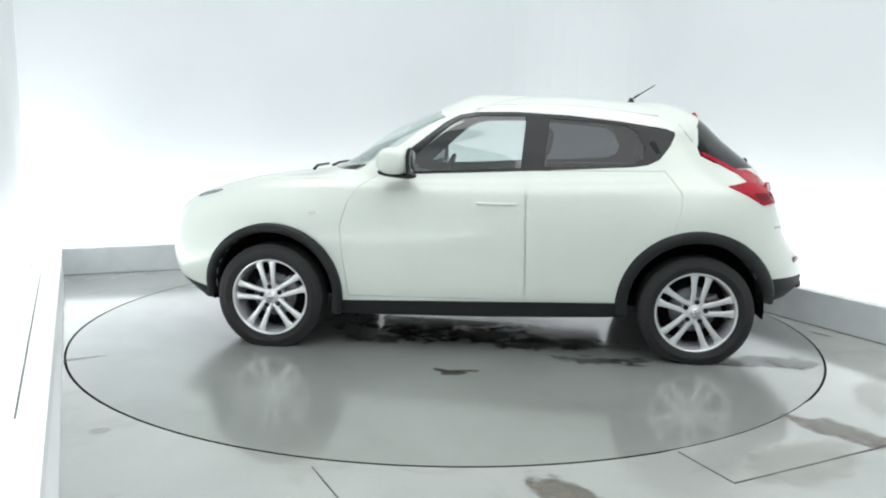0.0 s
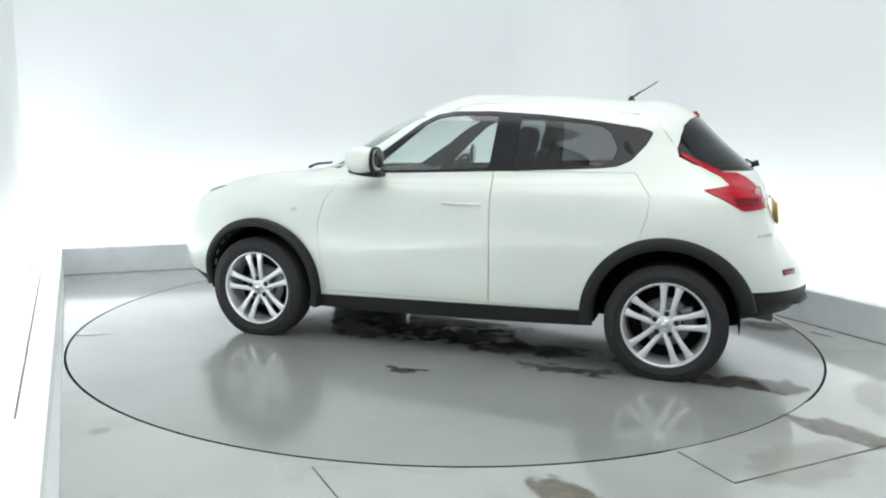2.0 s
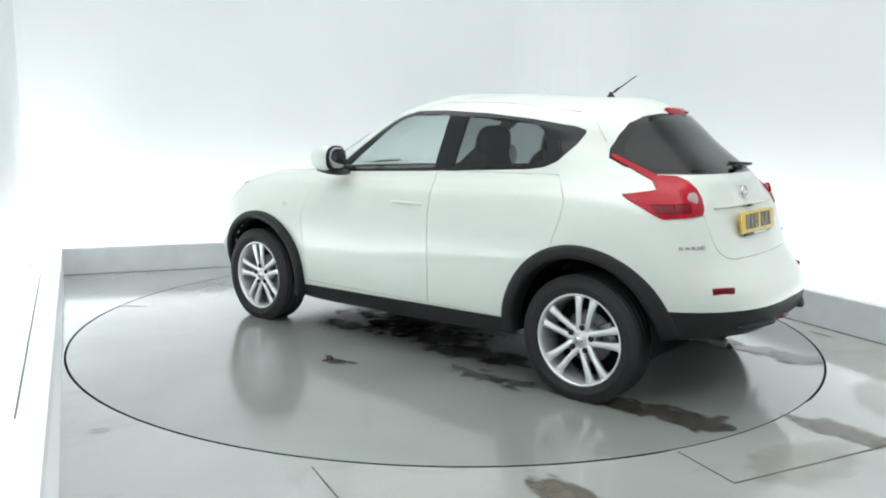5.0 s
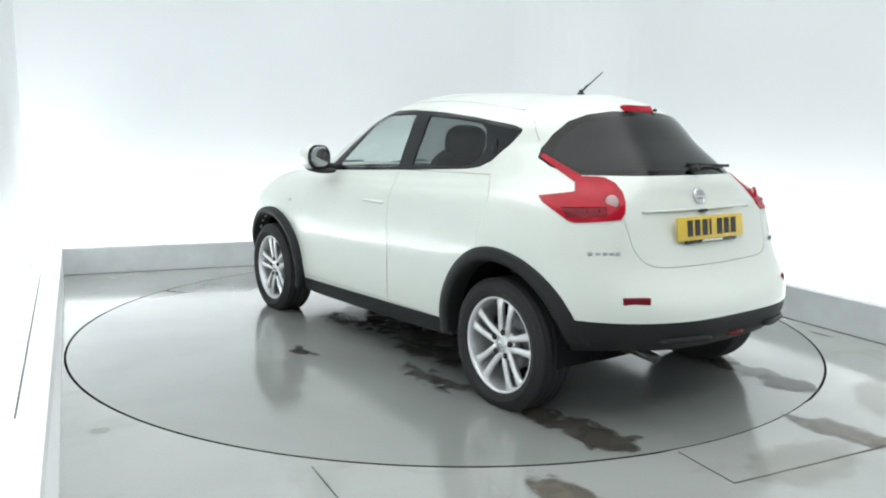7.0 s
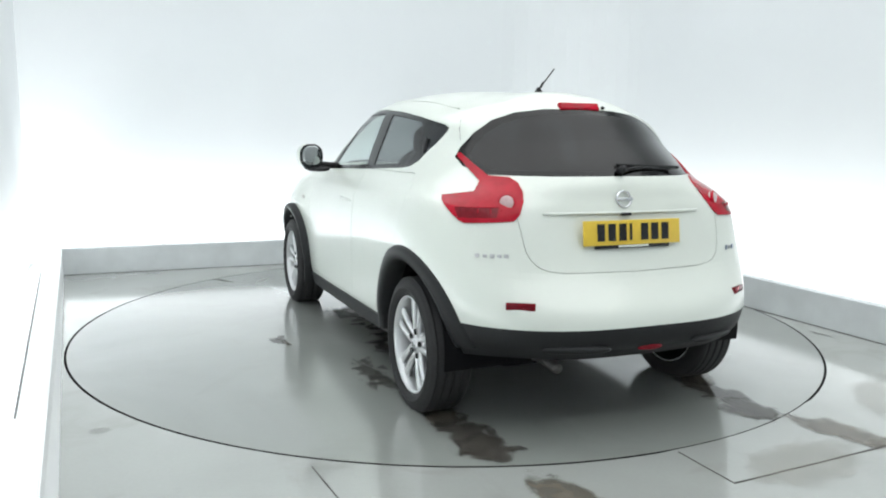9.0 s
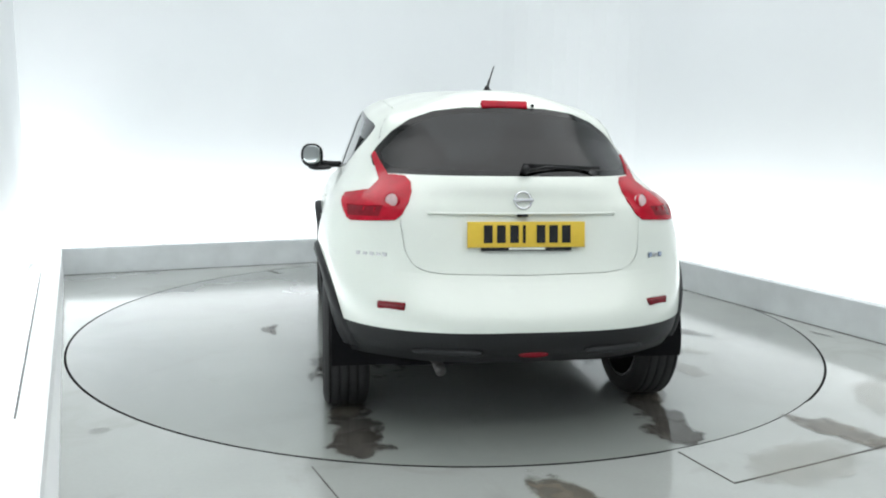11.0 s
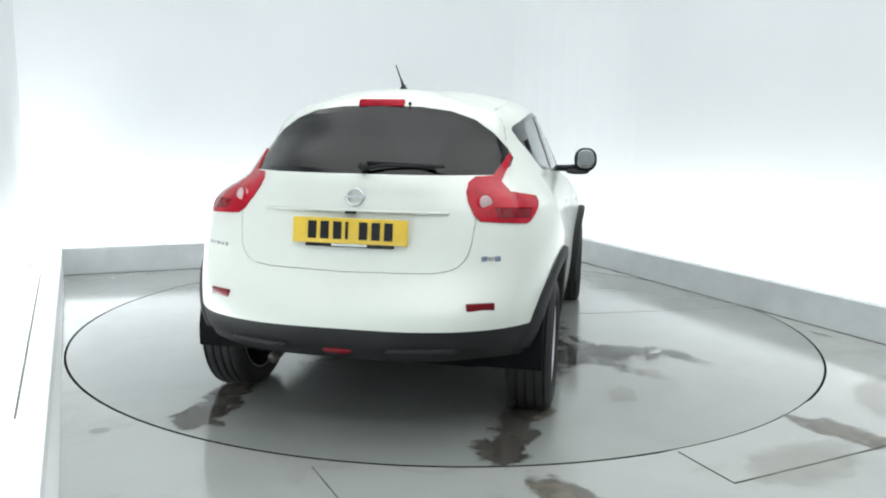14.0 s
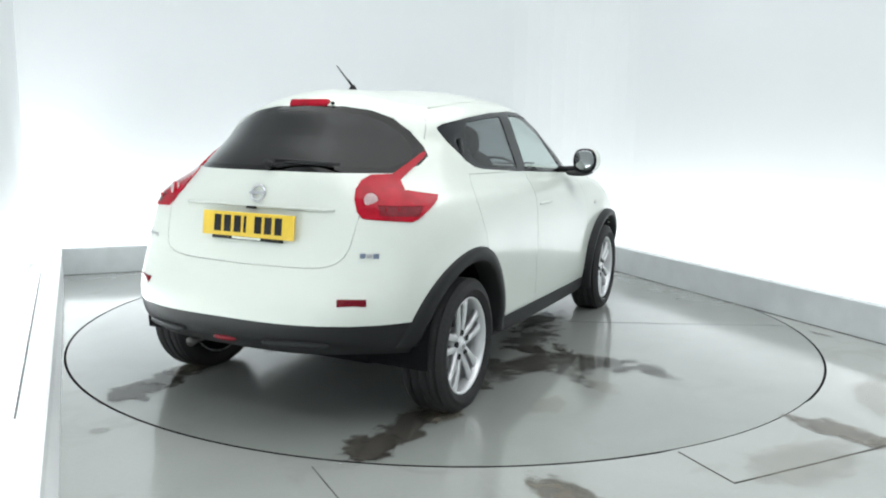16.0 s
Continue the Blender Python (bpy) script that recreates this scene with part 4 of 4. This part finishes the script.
# door mirrors
for s in (1, -1):
    bm = bmesh.new()
    blob(bm, (.105, .076, .080), pose(.505, s * .938, 1.155, 0, 0, s * -6), 2.3)
    for v in bm.verts:
        if v.co.x < .42:
            v.co.x = .42 + (v.co.x - .42) * .25
    mirror = part("door_mirror", bm, PAINT, car, "white door mirror housing")
    bm = bmesh.new()
    blob(bm, (.014, .077, .081), pose(.412, s * .938, 1.155, 0, 0, s * -6), 2.4)
    part("mirror_surround", bm, GLOSSBLACK, mirror)
    bm = bmesh.new()
    blob(bm, (.006, .062, .064), pose(.397, s * .938, 1.159, 0, 0, s * -6), 2.4)
    part("mirror_glass", bm, MIRROR, mirror, "mirror glass")
    bm = bmesh.new()
    tube(bm, [(.47, s * .745, 1.092), (.46, s * .80, 1.093), (.45, s * .88, 1.10)], .022, 10)
    part("mirror_arm", bm, PLASTIC, mirror)
    bm = bmesh.new()
    blob(bm, (.115, .085, .021), pose(.495, s * .885, 1.078, 0, -6), 2.6)
    part("mirror_base", bm, PLASTIC, mirror)
    # door handle on the front door
    bm = bmesh.new()
    hp = [(x, s * (side_y(x, .913) - .005 + .009 * math.sin(math.pi * k / 8) ** .6), .913) for k, x in enumerate([.03 - .24 * j / 8 for j in range(9)])]
    tube(bm, hp, .0085, 8)
    part("door_handle", bm, PAINT, panels["door_front_%s_ob" % ("left" if s > 0 else "right")], "body-coloured door handle")
    # handle hidden in the rear window corner
    bm = bmesh.new()
    add_box(bm, (.035, .012, .085), pose(-1.005, s * (side_y(-1.0, 1.25) - .006), 1.255, s * 18, 24), .005)
    part("door_handle", bm, PLASTIC, panels["door_rear_%s_ob" % ("left" if s > 0 else "right")], "black hidden door handle")
    # indicator repeater and front position lamp
    bm = bmesh.new()
    blob(bm, (.022, .008, .012), pose(1.02, s * side_y(1.02, .835), .835))
    part("side_repeater", bm, PALELENS, car, "small clear side repeater")
    bm = bmesh.new()
    blob(bm, (.14, .06, .03), pose(1.74, s * .60, .905, 0, 12, s * -28))
    part("front_lamp", bm, LAMPGLASS, car, "slim clear front lamp")

# exhaust, rear fog lamp, underbody
bm = bmesh.new()
tube(bm, [(-1.40, .40, .30), (-1.70, .37, .315), (-1.83, .365, .300)], .024, 14)
part("exhaust_pipe", bm, STEEL, car, "steel exhaust tailpipe")
bm = bmesh.new()
blob(bm, (.015, .065, .013), pose(back_x(0, .42) + .011, 0, .412))
part("fog_lamp", bm, REDDARK, car, "dark red rear fog lamp")
for y in (.36, -.36):
    bm = bmesh.new()
    blob(bm, (.03, .15, .018), pose(back_x(y, .42) + .010, y, .425, 0, 0, -17 if y > 0 else 17))
    part("diffuser_fin", bm, PLASTIC, car)
bm = bmesh.new()
add_box(bm, (3.45, 1.10, .10), pose(.08, 0, .315), .03)
add_box(bm, (1.76, 1.60, .08), pose(.0, 0, .315), .02)
part("underbody", bm, DARK, car)
for x in (1.280, -1.265):
    bm = bmesh.new()
    tube(bm, [(x, -.68, .30), (x, .68, .30)], .045, 12)
    part("axle", bm, DARK, car)

# cabin
bm = bmesh.new()
add_box(bm, (.36, 1.36, .26), pose(.66, 0, .93, 0, -10), .06)
part("dashboard", bm, TRIM, car)
bm = bmesh.new()
lathe(bm, [(.172, 0), (.182, .012), (.192, 0), (.182, -.012)], 36, pose(.36, -.36, 1.0, 0, 0, 90) @ pose(0, 0, 0, -25), True)
add_box(bm, (.30, .02, .05), pose(.36, -.36, 1.0, 0, 0, 90) @ pose(0, 0, 0, -25), .01)
part("steering_wheel", bm, TRIM, car)


def seat(x, y, width, height):
    bm = bmesh.new()
    blob(bm, (.25, width, .085), pose(x, y, .62, 0, 5), 3.2)
    ob = part("seat", bm, TRIM, car, "dark cloth seat")
    bm = bmesh.new()
    blob(bm, (.075, width, .33), pose(x - .28, y, .67 + height, 0, -14), 3.2)
    part("backrest", bm, TRIM, ob)
    for hy in ((0,) if width < .4 else (-.38, .38)):
        bm = bmesh.new()
        blob(bm, (.06, .14, .10), pose(x - .375, y + hy, 1.03 + height, 0, -12), 2.8)
        tube(bm, [(x - .35, y + hy - .05, .88 + height), (x - .365, y + hy - .05, 1.0 + height)], .007, 8)
        tube(bm, [(x - .35, y + hy + .05, .88 + height), (x - .365, y + hy + .05, 1.0 + height)], .007, 8)
        part("headrest", bm, TRIM, ob)


seat(.02, .36, .245, .24)
seat(.02, -.36, .245, .24)
seat(-.72, 0, .62, .17)


# ---- movement ----
CAR_X, CAR_Y = -0.295, -0.004


def heading(t):
    s = (t - 8) / 8
    return 119.95 - 54.946 * s - 0.797 * s * s + 0.485 * s ** 3


def motions():
    rows, deck_rows = [], []
    for k in range(33):
        t = k * 0.5
        m = pose(0, 0, 0, 0, 0, heading(t))
        deck_rows.append((t, m))
        rows.append((t, m @ pose(CAR_X, CAR_Y, 0.0)))
    walk(turntable, deck_rows)
    walk(car, rows)


motions()
